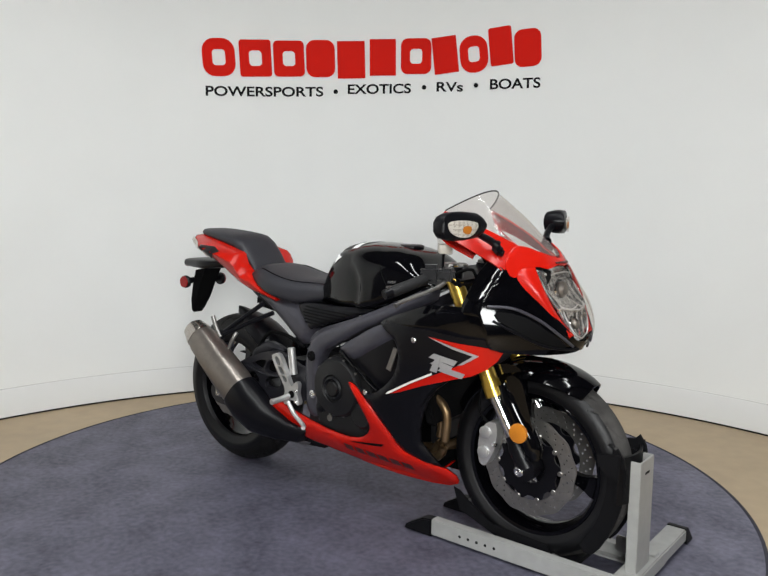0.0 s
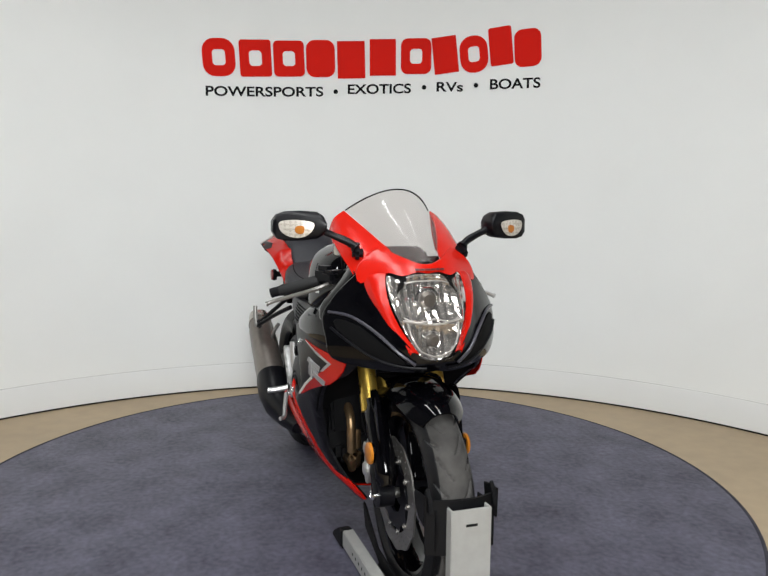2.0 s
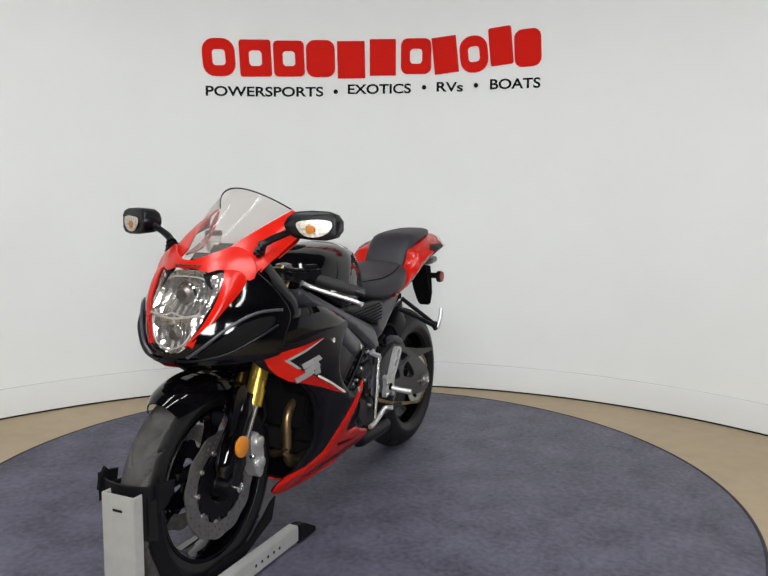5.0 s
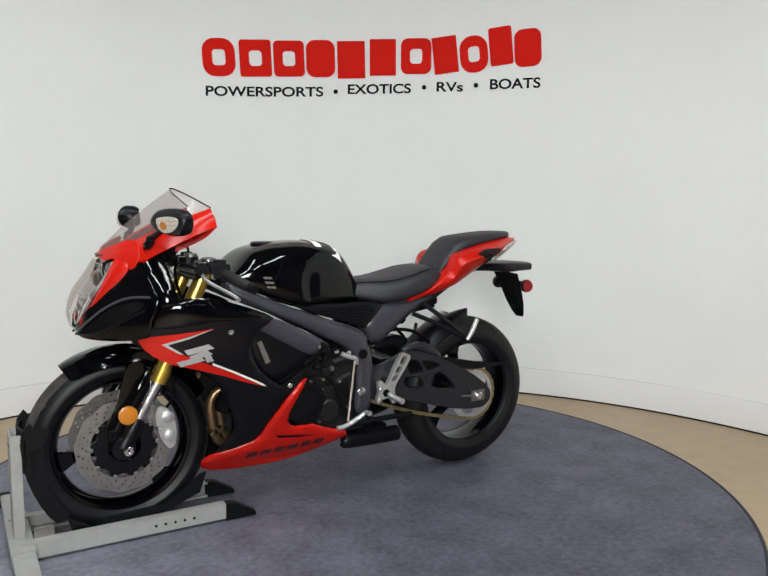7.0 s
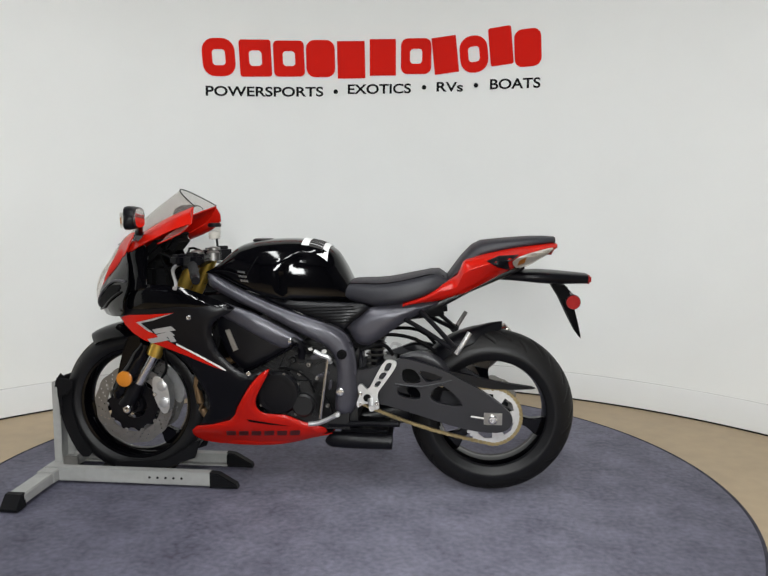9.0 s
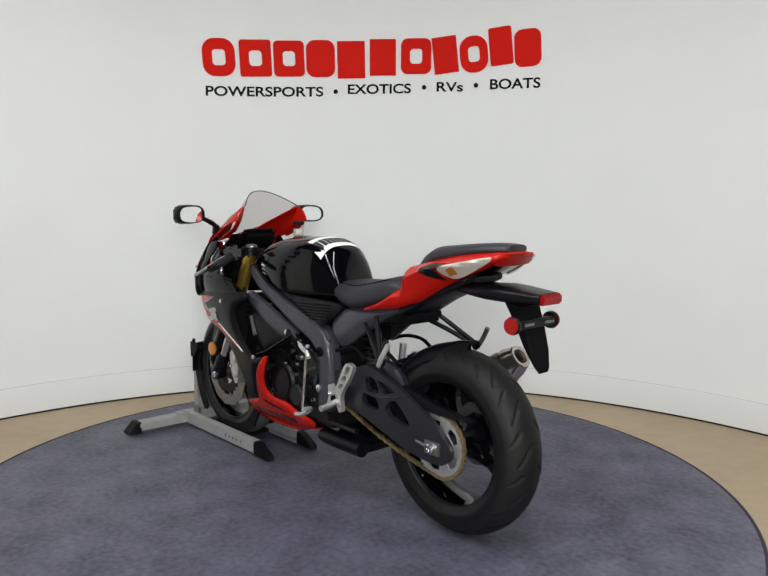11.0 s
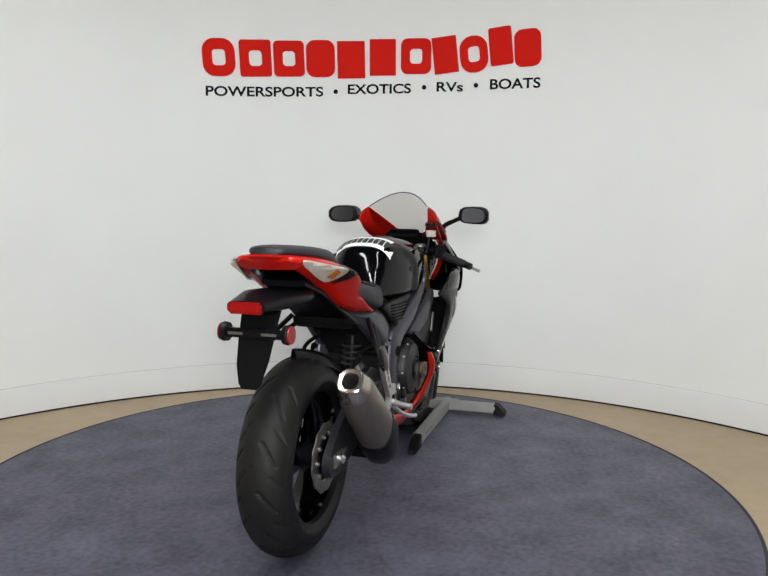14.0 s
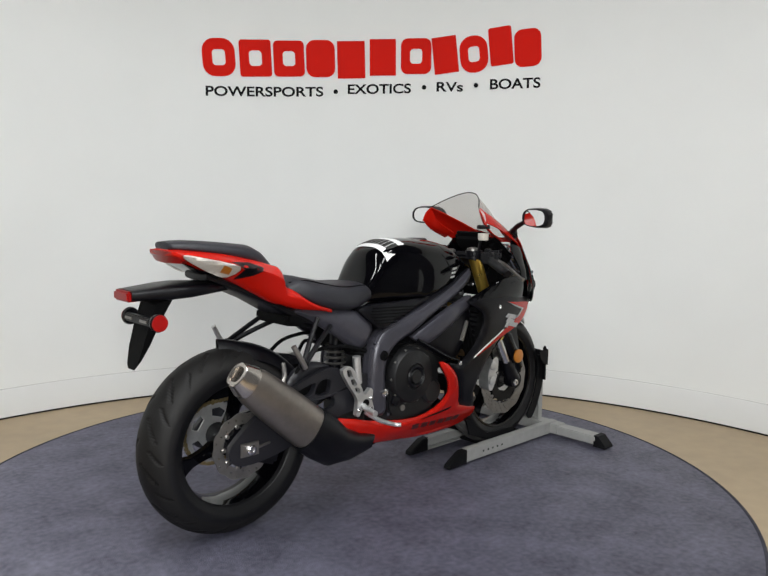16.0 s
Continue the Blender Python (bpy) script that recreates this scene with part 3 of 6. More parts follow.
def tank_ring(x):
    """Section of the tank: a rounded top on flat flanks, with the knee recess let into them behind its curved front edge."""
    top = ease([-0.03, -0.01, 0.033, 0.06, 0.11, 0.20, 0.31, 0.36, 0.42, 0.485, 0.52], [0.770, 0.828, 0.905, 0.930, 0.952, 0.965, 0.961, 0.953, 0.932, 0.872, 0.845], x)
    low = ease([-0.03, 0.20, 0.29, 0.39, 0.485, 0.52], [0.736, 0.738, 0.751, 0.790, 0.835, 0.836], x)
    wide = ease([-0.03, 0.05, 0.12, 0.20, 0.30, 0.40, 0.52], [0.098, 0.132, 0.155, 0.172, 0.177, 0.165, 0.13], x)
    mid = low + (top - low) * 0.33
    ring = []
    for i in range(44):
        a = 2 * math.pi * i / 44
        c, s = math.cos(a), math.sin(a)
        pw = 2.7 if s > 0 else 7.0
        y = wide * math.copysign(abs(c) ** (2 / pw), c)
        z = mid + ((top - mid) if s > 0 else (mid - low)) * math.copysign(abs(s) ** (2 / pw), s)
        front = 0.253 - 7.5 * (z - 0.815) ** 2
        sunk = min(1.0, max(0.0, (front - x) / 0.014)) * min(1.0, max(0.0, (0.925 - z) / 0.020)) * min(1.0, abs(y) / 0.06)
        ring.append(Vector((x, y - math.copysign(0.013 * sunk, y), z)))
    return ring


def tank_y(x, z):
    """Half-width of the tank at a height."""
    pts = sorted((p.z, p.y) for p in tank_ring(x) if p.y > 0)
    return float(np.interp(z, [p[0] for p in pts], [p[1] for p in pts]))


def build_tank(bike):
    xs = [-0.032, -0.028, -0.02] + [k * 0.0125 for k in range(-1, 42)] + [0.523]
    tank = part("fuel_tank", rings([tank_ring(x) for x in xs]), BLACK_GLOSS, bike, "gloss black fuel tank with sunken knee pads", sharp=50)
    part("filler_cap", turned([(0.045, 0), (0.045, 0.006), (0.038, 0.010), (0.02, 0.010)], (0.33, 0, 0.952), 2, 32, full=False), BLACK_SATIN, tank)
    for s in (1, -1):
        part("seam", tube([(x, s * (tank_y(x, z) + 0.0004), z) for x, z in ((0.318, 0.905), (0.335, 0.875), (0.352, 0.845), (0.372, 0.815))], 0.0016, 6), BLACK_MATTE, tank)
        # three bright bars put a striped lamp's reflection onto the flank
        for k in range(3):
            z = 0.853 - 0.016 * k
            part("lamp_glint", side_sheet([(0.395 - 0.006 * k, z), (0.365 - 0.006 * k, z - 0.002), (0.362 - 0.006 * k, z - 0.010), (0.392 - 0.006 * k, z - 0.008)], tank_y, s, 0.003, 0.02, 1, lift=0.0022), CHROME, tank, "bright bar in place of a lamp's reflection")
    return tank



FAIR_X = (-0.25, 0.0, 0.30, 0.50, 0.62, 0.72, 0.85, 0.95)
FAIR_Z = (0.18, 0.24, 0.30, 0.40, 0.50, 0.60, 0.68, 0.75, 0.82)
FAIR_Y = ((0.09, 0.10, 0.10, 0.09, 0.08, 0.08, 0.08, 0.08), (0.14, 0.15, 0.155, 0.145, 0.12, 0.11, 0.10, 0.10), (0.165, 0.17, 0.186, 0.172, 0.15, 0.14, 0.12, 0.10),
          (0.175, 0.18, 0.228, 0.205, 0.185, 0.17, 0.15, 0.12), (0.175, 0.19, 0.246, 0.236, 0.215, 0.20, 0.17, 0.13), (0.17, 0.19, 0.250, 0.258, 0.246, 0.228, 0.185, 0.13),
          (0.16, 0.19, 0.245, 0.266, 0.258, 0.238, 0.190, 0.11), (0.15, 0.19, 0.225, 0.262, 0.266, 0.250, 0.19, 0.09), (0.14, 0.18, 0.20, 0.242, 0.258, 0.250, 0.17, 0.06))


def fair_y(x, z):
    """Half-width of the fairing."""
    return ease(FAIR_Z, [ease(FAIR_X, row, x) for row in FAIR_Y], z)


def nose_x(z):
    return ease([0.60, 0.66, 0.70, 0.75, 0.82, 0.87, 0.95, 1.00, 1.06, 1.15], [0.93, 0.962, 0.985, 0.990, 0.967, 0.935, 0.890, 0.835, 0.770, 0.655], z)


def nose_skin(y, z):
    """How far forward the nose reaches: bowed in the middle, fuller at the shoulders."""
    return nose_x(z) - 3.55 * y * y + 0.034 * max(0.0, (abs(y) - 0.14) / 0.11)


def front_sheet(outline, side, thick=0.006, step=0.02, lift=0.0, n=3):
    """A shell on the nose: outline of (sideways, height)."""
    return sheet(outline, lambda y, z: Vector((nose_skin(y, z) + lift, side * y, z)), thick, step, n, (-1, 0, 0))


def ribbon(rows, thick=0.005, sub=4):
    """A skin through rows of points, each row smoothed, with a thickness inwards."""
    grid = [spline(r, sub, closed=False) for r in rows]
    cols = [spline([g[k] for g in grid], sub, closed=False) for k in range(len(grid[0]))]
    grid = [[Vector(c[i]) for c in cols] for i in range(len(cols[0]))]
    bm = bmesh.new()
    vs = [[bm.verts.new(p) for p in row] for row in grid]
    faces = []
    for a, b in zip(vs, vs[1:]):
        for k in range(len(a) - 1):
            faces.append(bm.faces.new((a[k], a[k + 1], b[k + 1], b[k])))
    bm.normal_update()
    rim = [e for e in bm.edges if len(e.link_faces) == 1]
    back = {v: bm.verts.new(v.co - v.normal * thick) for v in bm.verts[:]}
    for f in faces:
        bm.faces.new([back[v] for v in reversed(f.verts)])
    for e in rim:
        a, b = e.verts
        bm.faces.new((a, b, back[b], back[a]))
    return bm


SCREEN_MID = ((0.889, 0.956), (0.83, 1.01), (0.77, 1.062), (0.71, 1.108), (0.656, 1.147))
SCREEN_EDGE = ((0.872, 0.022, 0.948), (0.81, 0.062, 0.968), (0.735, 0.092, 1.012), (0.65, 0.118, 1.052), (0.560, 0.133, 1.084))


def build_nose(bike):
    # windscreen
    rows = []
    for k in range(17):
        v = k / 4
        mx, mz = (ease([0, 1, 2, 3, 4], [p[i] for p in SCREEN_MID], v) for i in (0, 1))
        ex, ey, ez = (ease([0, 1, 2, 3, 4], [p[i] for p in SCREEN_EDGE], v) for i in (0, 1, 2))
        rows.append([Vector((mx + (ex - mx) * u * u, ey * u, mz + (ez - mz) * u * u)) for u in (-1, -0.8, -0.6, -0.4, -0.2, 0, 0.2, 0.4, 0.6, 0.8, 1)])
    bm = bmesh.new()
    vs = [[bm.verts.new(p) for p in r] for r in rows]
    for a, b in zip(vs, vs[1:]):
        for k in range(10):
            bm.faces.new((a[k], a[k + 1], b[k + 1], b[k]))
    screen = part("windscreen", bm, SCREEN, bike, "lightly smoked clear windscreen")
    rim = [p + Vector((0, 0, 0.001)) for p in rows[-1]]
    part("screen_edge", tube(rim, 0.0022, 6, 3), BLACK_MATTE, screen)
    for s in (1, -1):
        # red cowl beside the screen and down the headlight
        inner = [(0.562, 0.137, 1.080), (0.64, 0.120, 1.050), (0.728, 0.094, 1.010), (0.806, 0.066, 0.966), (0.850, 0.080, 0.930), (0.866, 0.108, 0.915), (0.902, 0.110, 0.845), (0.935, 0.085, 0.775), (0.968, 0.052, 0.722)]
        outer = [(0.556, 0.178, 1.022), (0.62, 0.186, 1.000), (0.71, 0.184, 0.958), (0.77, 0.178, 0.928), (0.800, 0.167, 0.90), (0.826, 0.157, 0.878), (0.880, 0.134, 0.832), (0.922, 0.106, 0.772), (0.960, 0.066, 0.716)]
        rows3 = []
        for a, b in zip(inner, outer):
            m = [(a[i] + b[i]) / 2 for i in range(3)]
            n = Vector((0.25, s * 0.6, 0.5)).normalized() * 0.012
            rows3.append([(a[0], s * a[1], a[2]), (m[0] + n.x, s * m[1] + n.y, m[2] + n.z), (b[0], s * b[1], b[2])])
        if s < 0:
            rows3 = rows3[::-1]
        part("red_cowl", ribbon(rows3, 0.005, 4), RED_PAINT, bike, "red painted nose cowl")
        # rear return of the cowl beside the screen
        part("cowl_return", ribbon([[(0.563, s * 0.137, 1.078), (0.556, s * 0.165, 1.050), (0.557, s * 0.177, 1.022)], [(0.60, s * 0.13, 1.02), (0.59, s * 0.155, 1.00), (0.60, s * 0.176, 0.985)], [(0.68, s * 0.11, 0.97), (0.68, s * 0.14, 0.955), (0.69, s * 0.17, 0.945)]], 0.004, 3), RED_PAINT, bike)
        # black shoulder beside the red, down to the chin
        part("nose_side", front_sheet([(0.15, 0.935), (0.185, 0.905), (0.222, 0.862), (0.256, 0.805), (0.252, 0.74), (0.238, 0.690), (0.17, 0.674), (0.09, 0.670), (0.0, 0.675), (0.0, 0.702), (0.045, 0.712), (0.085, 0.755), (0.118, 0.80), (0.142, 0.85), (0.150, 0.90)], s, lift=-0.006, step=0.016),
             BLACK_GLOSS, bike, "gloss black nose side")
        # flank of the nose under the red cowl
        def flank(x, z):
            return min(math.sqrt(max(0.0, (nose_x(z) - 0.008 - x) / 3.55)), ease([0.78, 0.82, 0.87, 0.92, 0.96], [0.256, 0.250, 0.215, 0.180, 0.165], z))
        part("nose_flank", side_sheet([(0.80, 0.915), (0.765, 0.938), (0.745, 0.945), (0.722, 0.905), (0.712, 0.84), (0.705, 0.79), (0.74, 0.785), (0.80, 0.78), (0.83, 0.82), (0.83, 0.87)], flank, s, 0.006, 0.018, 2, roll=0.003, wide=0.02), BLACK_GLOSS, bike, "gloss black flank of the nose")
        # air intake: a flat black sheet stands for the shaded mouth, with raised lips
        duct = part("air_intake", front_sheet([(0.085, 0.702), (0.13, 0.74), (0.18, 0.785), (0.228, 0.80), (0.232, 0.775), (0.19, 0.735), (0.14, 0.705), (0.09, 0.692)], s, lift=0.0005, step=0.03, n=2), BLACK_MATTE, bike)
        # the upper lip's lighter grey puts its highlight into the colour
        lip = [(y, z) for y, z in ((0.06, 0.695), (0.10, 0.725), (0.15, 0.775), (0.20, 0.810), (0.245, 0.815))]
        part("intake_lip", tube([(nose_skin(y, z) + 0.001, s * y, z) for y, z in lip], 0.0045, 8), FRAME_GREY, duct)
        lip = [(y, z) for y, z in ((0.03, 0.684), (0.09, 0.688), (0.15, 0.705), (0.21, 0.745), (0.243, 0.775))]
        part("intake_lip", tube([(nose_skin(y, z) + 0.001, s * y, z) for y, z in lip], 0.004, 8), BLACK_SATIN, duct)
    part("red_forehead", merge(front_sheet([(-0.165, 0.895), (-0.107, 0.925), (-0.07, 0.918), (-0.03, 0.928), (0, 0.925), (0.03, 0.928), (0.07, 0.918), (0.107, 0.925), (0.165, 0.895), (0.172, 0.925), (0.15, 0.960), (0.105, 0.985), (0.06, 0.966), (0.02, 0.950), (-0.02, 0.950), (-0.06, 0.966), (-0.105, 0.985), (-0.15, 0.960), (-0.172, 0.925)], 1, lift=-0.003, step=0.016)),
         RED_PAINT, bike, "red cowl over the headlight")
    for k in range(6):
        y = -0.036 + 0.0145 * k
        part("badge_bar", front_sheet([(y, 0.9375), (y + 0.012, 0.9375), (y + 0.012, 0.9325), (y, 0.9325)], 1, 0.003, 0.02, 0.0022, 1), DARK_DECAL, bike)
    # headlight
    ring = [(0.0, 0.922), (0.045, 0.920), (0.07, 0.905), (0.105, 0.918), (0.106, 0.87), (0.098, 0.82), (0.075, 0.765), (0.046, 0.716), (0.02, 0.702), (0.0, 0.699)]
    full = ring + [(-y, z) for y, z in ring[-2:0:-1]]
    def bulge(y, z):
        return Vector((nose_x(z) - 3.55 * y * y + 0.013 * max(0.0, 1 - (y / 0.108) ** 2) * max(0.0, math.sin(math.pi * (z - 0.695) / 0.232)), y, z))
    lamp = part("headlight", sheet(full, bulge, 0.003, 0.012, 3, (-1, 0, 0)), LENS, bike, "clear headlight lens with chrome reflectors inside")
    # faceted reflector: small flat mirrors, each turned its own way
    rnd = random.Random(11)
    bm = front_sheet([(y * 0.985, 0.81 + (z - 0.81) * 0.985) for y, z in full], 1, 0.004, 0.0105, -0.030)
    for v in bm.verts:
        d = math.hypot(v.co.y, v.co.z - 0.853) / 0.07
        v.co.x += 0.030 * min(1.3, d) ** 2 - 0.03 + 0.0016 * math.cos(v.co.y * 2 * math.pi / 0.021) + rnd.uniform(-0.0006, 0.0006) if v.co.z > 0.80 else 0.0
        d = math.hypot(v.co.y, v.co.z - 0.755) / 0.05
        v.co.x += 0.020 * min(1.3, d) ** 2 - 0.02 + 0.0016 * math.cos(v.co.y * 2 * math.pi / 0.021) + rnd.uniform(-0.0006, 0.0006) if v.co.z <= 0.80 else 0.0
    bowl = part("lamp_bowl", bm, BOWL_CHROME, lamp, "chrome faceted headlight bowl", smooth=False)
    for edge in ([(0.0, 0.905), (0.055, 0.900), (0.088, 0.875), (0.092, 0.84), (0.078, 0.812), (0.04, 0.802), (0.0, 0.812)], [(0.072, 0.805), (0.065, 0.765), (0.042, 0.728), (0.0, 0.712)]):
        for s in (1, -1):
            part("bowl_rim", tube([(nose_x(z) - 3.55 * y * y - 0.016, s * y, z) for y, z in edge], 0.0022, 6, 3), BOWL, lamp)
    for zc, rr in ((0.853, 0.030), (0.752, 0.022)):
        cx = nose_x(zc) - 0.055
        part("bulb_shield", turned([(rr * 0.75, 0.0), (rr * 0.8, 0.012), (rr * 0.55, 0.022)], (cx, 0, zc), 0, 24, full=False), STEEL, lamp)
        part("bulb_ring", turned([(rr, 0.004), (rr * 1.1, 0.008), (rr * 1.2, 0.004), (rr * 1.1, 0.0)], (cx, 0, zc), 0, 28), MIRROR, lamp)
    part("divider", tube([(nose_x(0.80) - 0.035, -0.085, 0.806), (nose_x(0.80) - 0.018, 0, 0.796), (nose_x(0.80) - 0.035, 0.085, 0.806)], 0.003, 8), BOWL, lamp)
    for s in (1, -1):
        part("side_facet", block((0.868, s * 0.075, 0.895), (0.02, 0.03, 0.03), 0.003, (0, 20, s * 30)), MIRROR, lamp)
        part("corner_mask", front_sheet([(0.055, 0.912), (0.098, 0.914), (0.100, 0.885), (0.085, 0.872)], s, 0.003, 0.03, -0.012, 2), BLACK_MATTE, lamp)
    # gauges and inner panel behind the screen
    part("gauge_cluster", block((0.68, 0, 0.945), (0.05, 0.17, 0.085), 0.02, (0, -38, 0)), BLACK_MATTE, bike)
    part("inner_panel", block((0.76, 0, 0.90), (0.16, 0.24, 0.05), 0.02, (0, 38, 0)), BLACK_MATTE, bike)
    part("lamp_housing", block((0.79, 0, 0.80), (0.16, 0.17, 0.17), 0.04), BLACK_MATTE, bike)


def build_mirrors(bike):
    def swept(y):
        """How far the housing leans back towards its outer end."""
        return -0.42 * (y - 0.262)
    for s in (1, -1):
        m = part("mirror", rings([[Vector((0.740 + 0.036 * px + swept(y) * (0.25 + 0.75 * max(0.0, px)), s * y, z + h * pz)) for px, pz in MIRROR_SECTION] for y, z, h in MIRROR_ROWS]), BLACK_SATIN, bike, "black rear-view mirror with a turn signal", sharp=70)
        stem = [(0.735, s * 0.258, 1.036), (0.740, s * 0.22, 1.020), (0.752, s * 0.18, 1.002), (0.765, s * 0.158, 0.985)]
        part("stem", tube(stem, 0.010, 10, 4, radii=[0.011, 0.010, 0.011, 0.016]), BLACK_SATIN, m)
        part("stem_foot", block((0.768, s * 0.156, 0.972), (0.045, 0.03, 0.03), 0.010, (0, 35, s * 20)), BLACK_SATIN, m)
        part("mirror_glass", sheet([(0.264, 1.020), (0.266, 1.060), (0.29, 1.072), (0.345, 1.069), (0.366, 1.05), (0.364, 1.022), (0.34, 1.009), (0.29, 1.009)], lambda y, z: Vector((0.7005 - 0.10 * (y - 0.262) + 0.07 * (z - 1.04), s * y, z + 0.006)), 0.004, 0.05, 3, (1, 0, 0)), MIRROR, m)
        def face(y, z):
            return Vector((0.7905 + swept(y) - 2.0 * (y - 0.318) ** 2 - 3 * (z - 1.036) ** 2, s * y, z + 0.006))
        lens = part("signal_lens", sheet([(0.278, 1.050), (0.32, 1.058), (0.358, 1.056), (0.370, 1.046), (0.364, 1.024), (0.342, 1.009), (0.310, 1.007), (0.286, 1.022)], face, 0.006, 0.013, 3, (-1, 0, 0)), LENS, m, "clear turn signal lens")
        part("bulb", sheet([(0.306, 1.038), (0.318, 1.041), (0.328, 1.036), (0.327, 1.023), (0.316, 1.018), (0.307, 1.023)], lambda y, z: face(y, z) - Vector((0.0025, 0, 0)), 0.004, 0.02, 3, (-1, 0, 0)), AMBER, lens, "amber bulb")
        part("signal_back", sheet([(0.280, 1.048), (0.32, 1.056), (0.356, 1.054), (0.368, 1.045), (0.362, 1.025), (0.341, 1.011), (0.311, 1.009), (0.288, 1.023)], lambda y, z: face(y, z) - Vector((0.006, 0, 0)), 0.003, 0.013, 3, (-1, 0, 0)), SIGNAL_SILVER, lens, "silvered signal reflector")


MIRROR_ROWS = ((0.246, 1.047, 0.012), (0.252, 1.047, 0.028), (0.266, 1.047, 0.037), (0.31, 1.046, 0.041), (0.350, 1.045, 0.040), (0.372, 1.044, 0.033), (0.382, 1.044, 0.017))
MIRROR_SECTION = [(math.copysign(abs(math.cos(a)) ** 0.7, math.cos(a)) if math.cos(a) > 0 else -math.sqrt(max(0.0, 1 - abs(math.sin(a)) ** 8)), math.copysign(abs(math.sin(a)) ** 0.6, math.sin(a))) for a in (2 * math.pi * k / 24 for k in range(24))]


def build_bars(bike):
    for s in (1, -1):
        root, end = Vector((0.585, s * 0.118, 0.902)), Vector((0.500, s * 0.322, 0.840))
        way = (end - root).normalized()
        bar = part("handlebar", tube([root, end], 0.011, 12, 1), BLACK_SATIN, bike, "black clip-on handlebar")
        part("clamp", turned([(0.036, -0.018), (0.036, 0.018)], (0.572, s * 0.105, 0.890), 2, 24, full=False), BLACK_SATIN, bar)
        part("grip", tube([end - way * 0.125, end - way * 0.12, end - way * 0.01, end], 0.017, 14, 1, radii=[0.014, 0.0175, 0.0175, 0.015]), GRIP, bar, "ribbed rubber grip")
        part("bar_end", tube([end, end + way * 0.028], 0.015, 14, 1), BLACK_SATIN, bar)
        part("switch_block", block(root + way * 0.085 + Vector((0, 0, 0.01)), (0.065, 0.05, 0.06), 0.014, (0, 0, -s * 30)), BLACK_SATIN, bar)
        piv = root + way * 0.07 + Vector((0.045, 0, -0.005))
        lever = part("lever", tube([piv, piv + way * 0.06 + Vector((0.03, 0, -0.005)), end + Vector((0.062, s * 0.02, -0.02)), end + Vector((0.055, s * 0.052, -0.032))], 0.006, 8, 5, radii=[0.009, 0.007, 0.006, 0.006, 0.008]), ALUMINIUM if s > 0 else STEEL, bar, "bright metal control lever")
        part("lever_mount", block(piv + Vector((0, 0, 0.012)), (0.05, 0.065, 0.04), 0.010, (0, 0, -s * 30)), BLACK_SATIN, bar)
        part("cable", tube([tuple(piv), (piv.x + 0.08, piv.y - s * 0.02, piv.z + 0.03), (0.66, s * 0.10, 0.80), (0.60, s * 0.12, 0.70)], 0.005, 8), BLACK_MATTE, bar)
        part("fork_cap", turned([(0.024, 0), (0.024, 0.012), (0.012, 0.016)], (0.563, s * 0.105, 0.905), 2, 20, full=False), STEEL, bar)
    cup = part("brake_reservoir", turned([(0.020, -0.03), (0.024, -0.025), (0.025, 0.022)], (0.575, -0.150, 0.978), 2, 24, full=False), LENS, bike, "clear brake fluid reservoir with a black lid")
    part("fluid", turned([(0.019, -0.026), (0.022, -0.022), (0.022, 0.002)], (0.575, -0.150, 0.978), 2, 20, full=False), WHITE_DECAL, cup)
    part("lid", turned([(0.027, 0), (0.028, 0.010), (0.024, 0.016)], (0.575, -0.150, 0.999), 2, 24, full=False), BLACK_SATIN, cup)
    part("reservoir_stay", tube([(0.555, -0.135, 0.88), (0.565, -0.145, 0.955)], 0.005, 8, 1), BLACK_SATIN, cup)
    part("ignition_switch", turned([(0.026, 0), (0.026, 0.03), (0.018, 0.036)], (0.535, 0, 0.875), 2, 22, full=False), STEEL, bike)


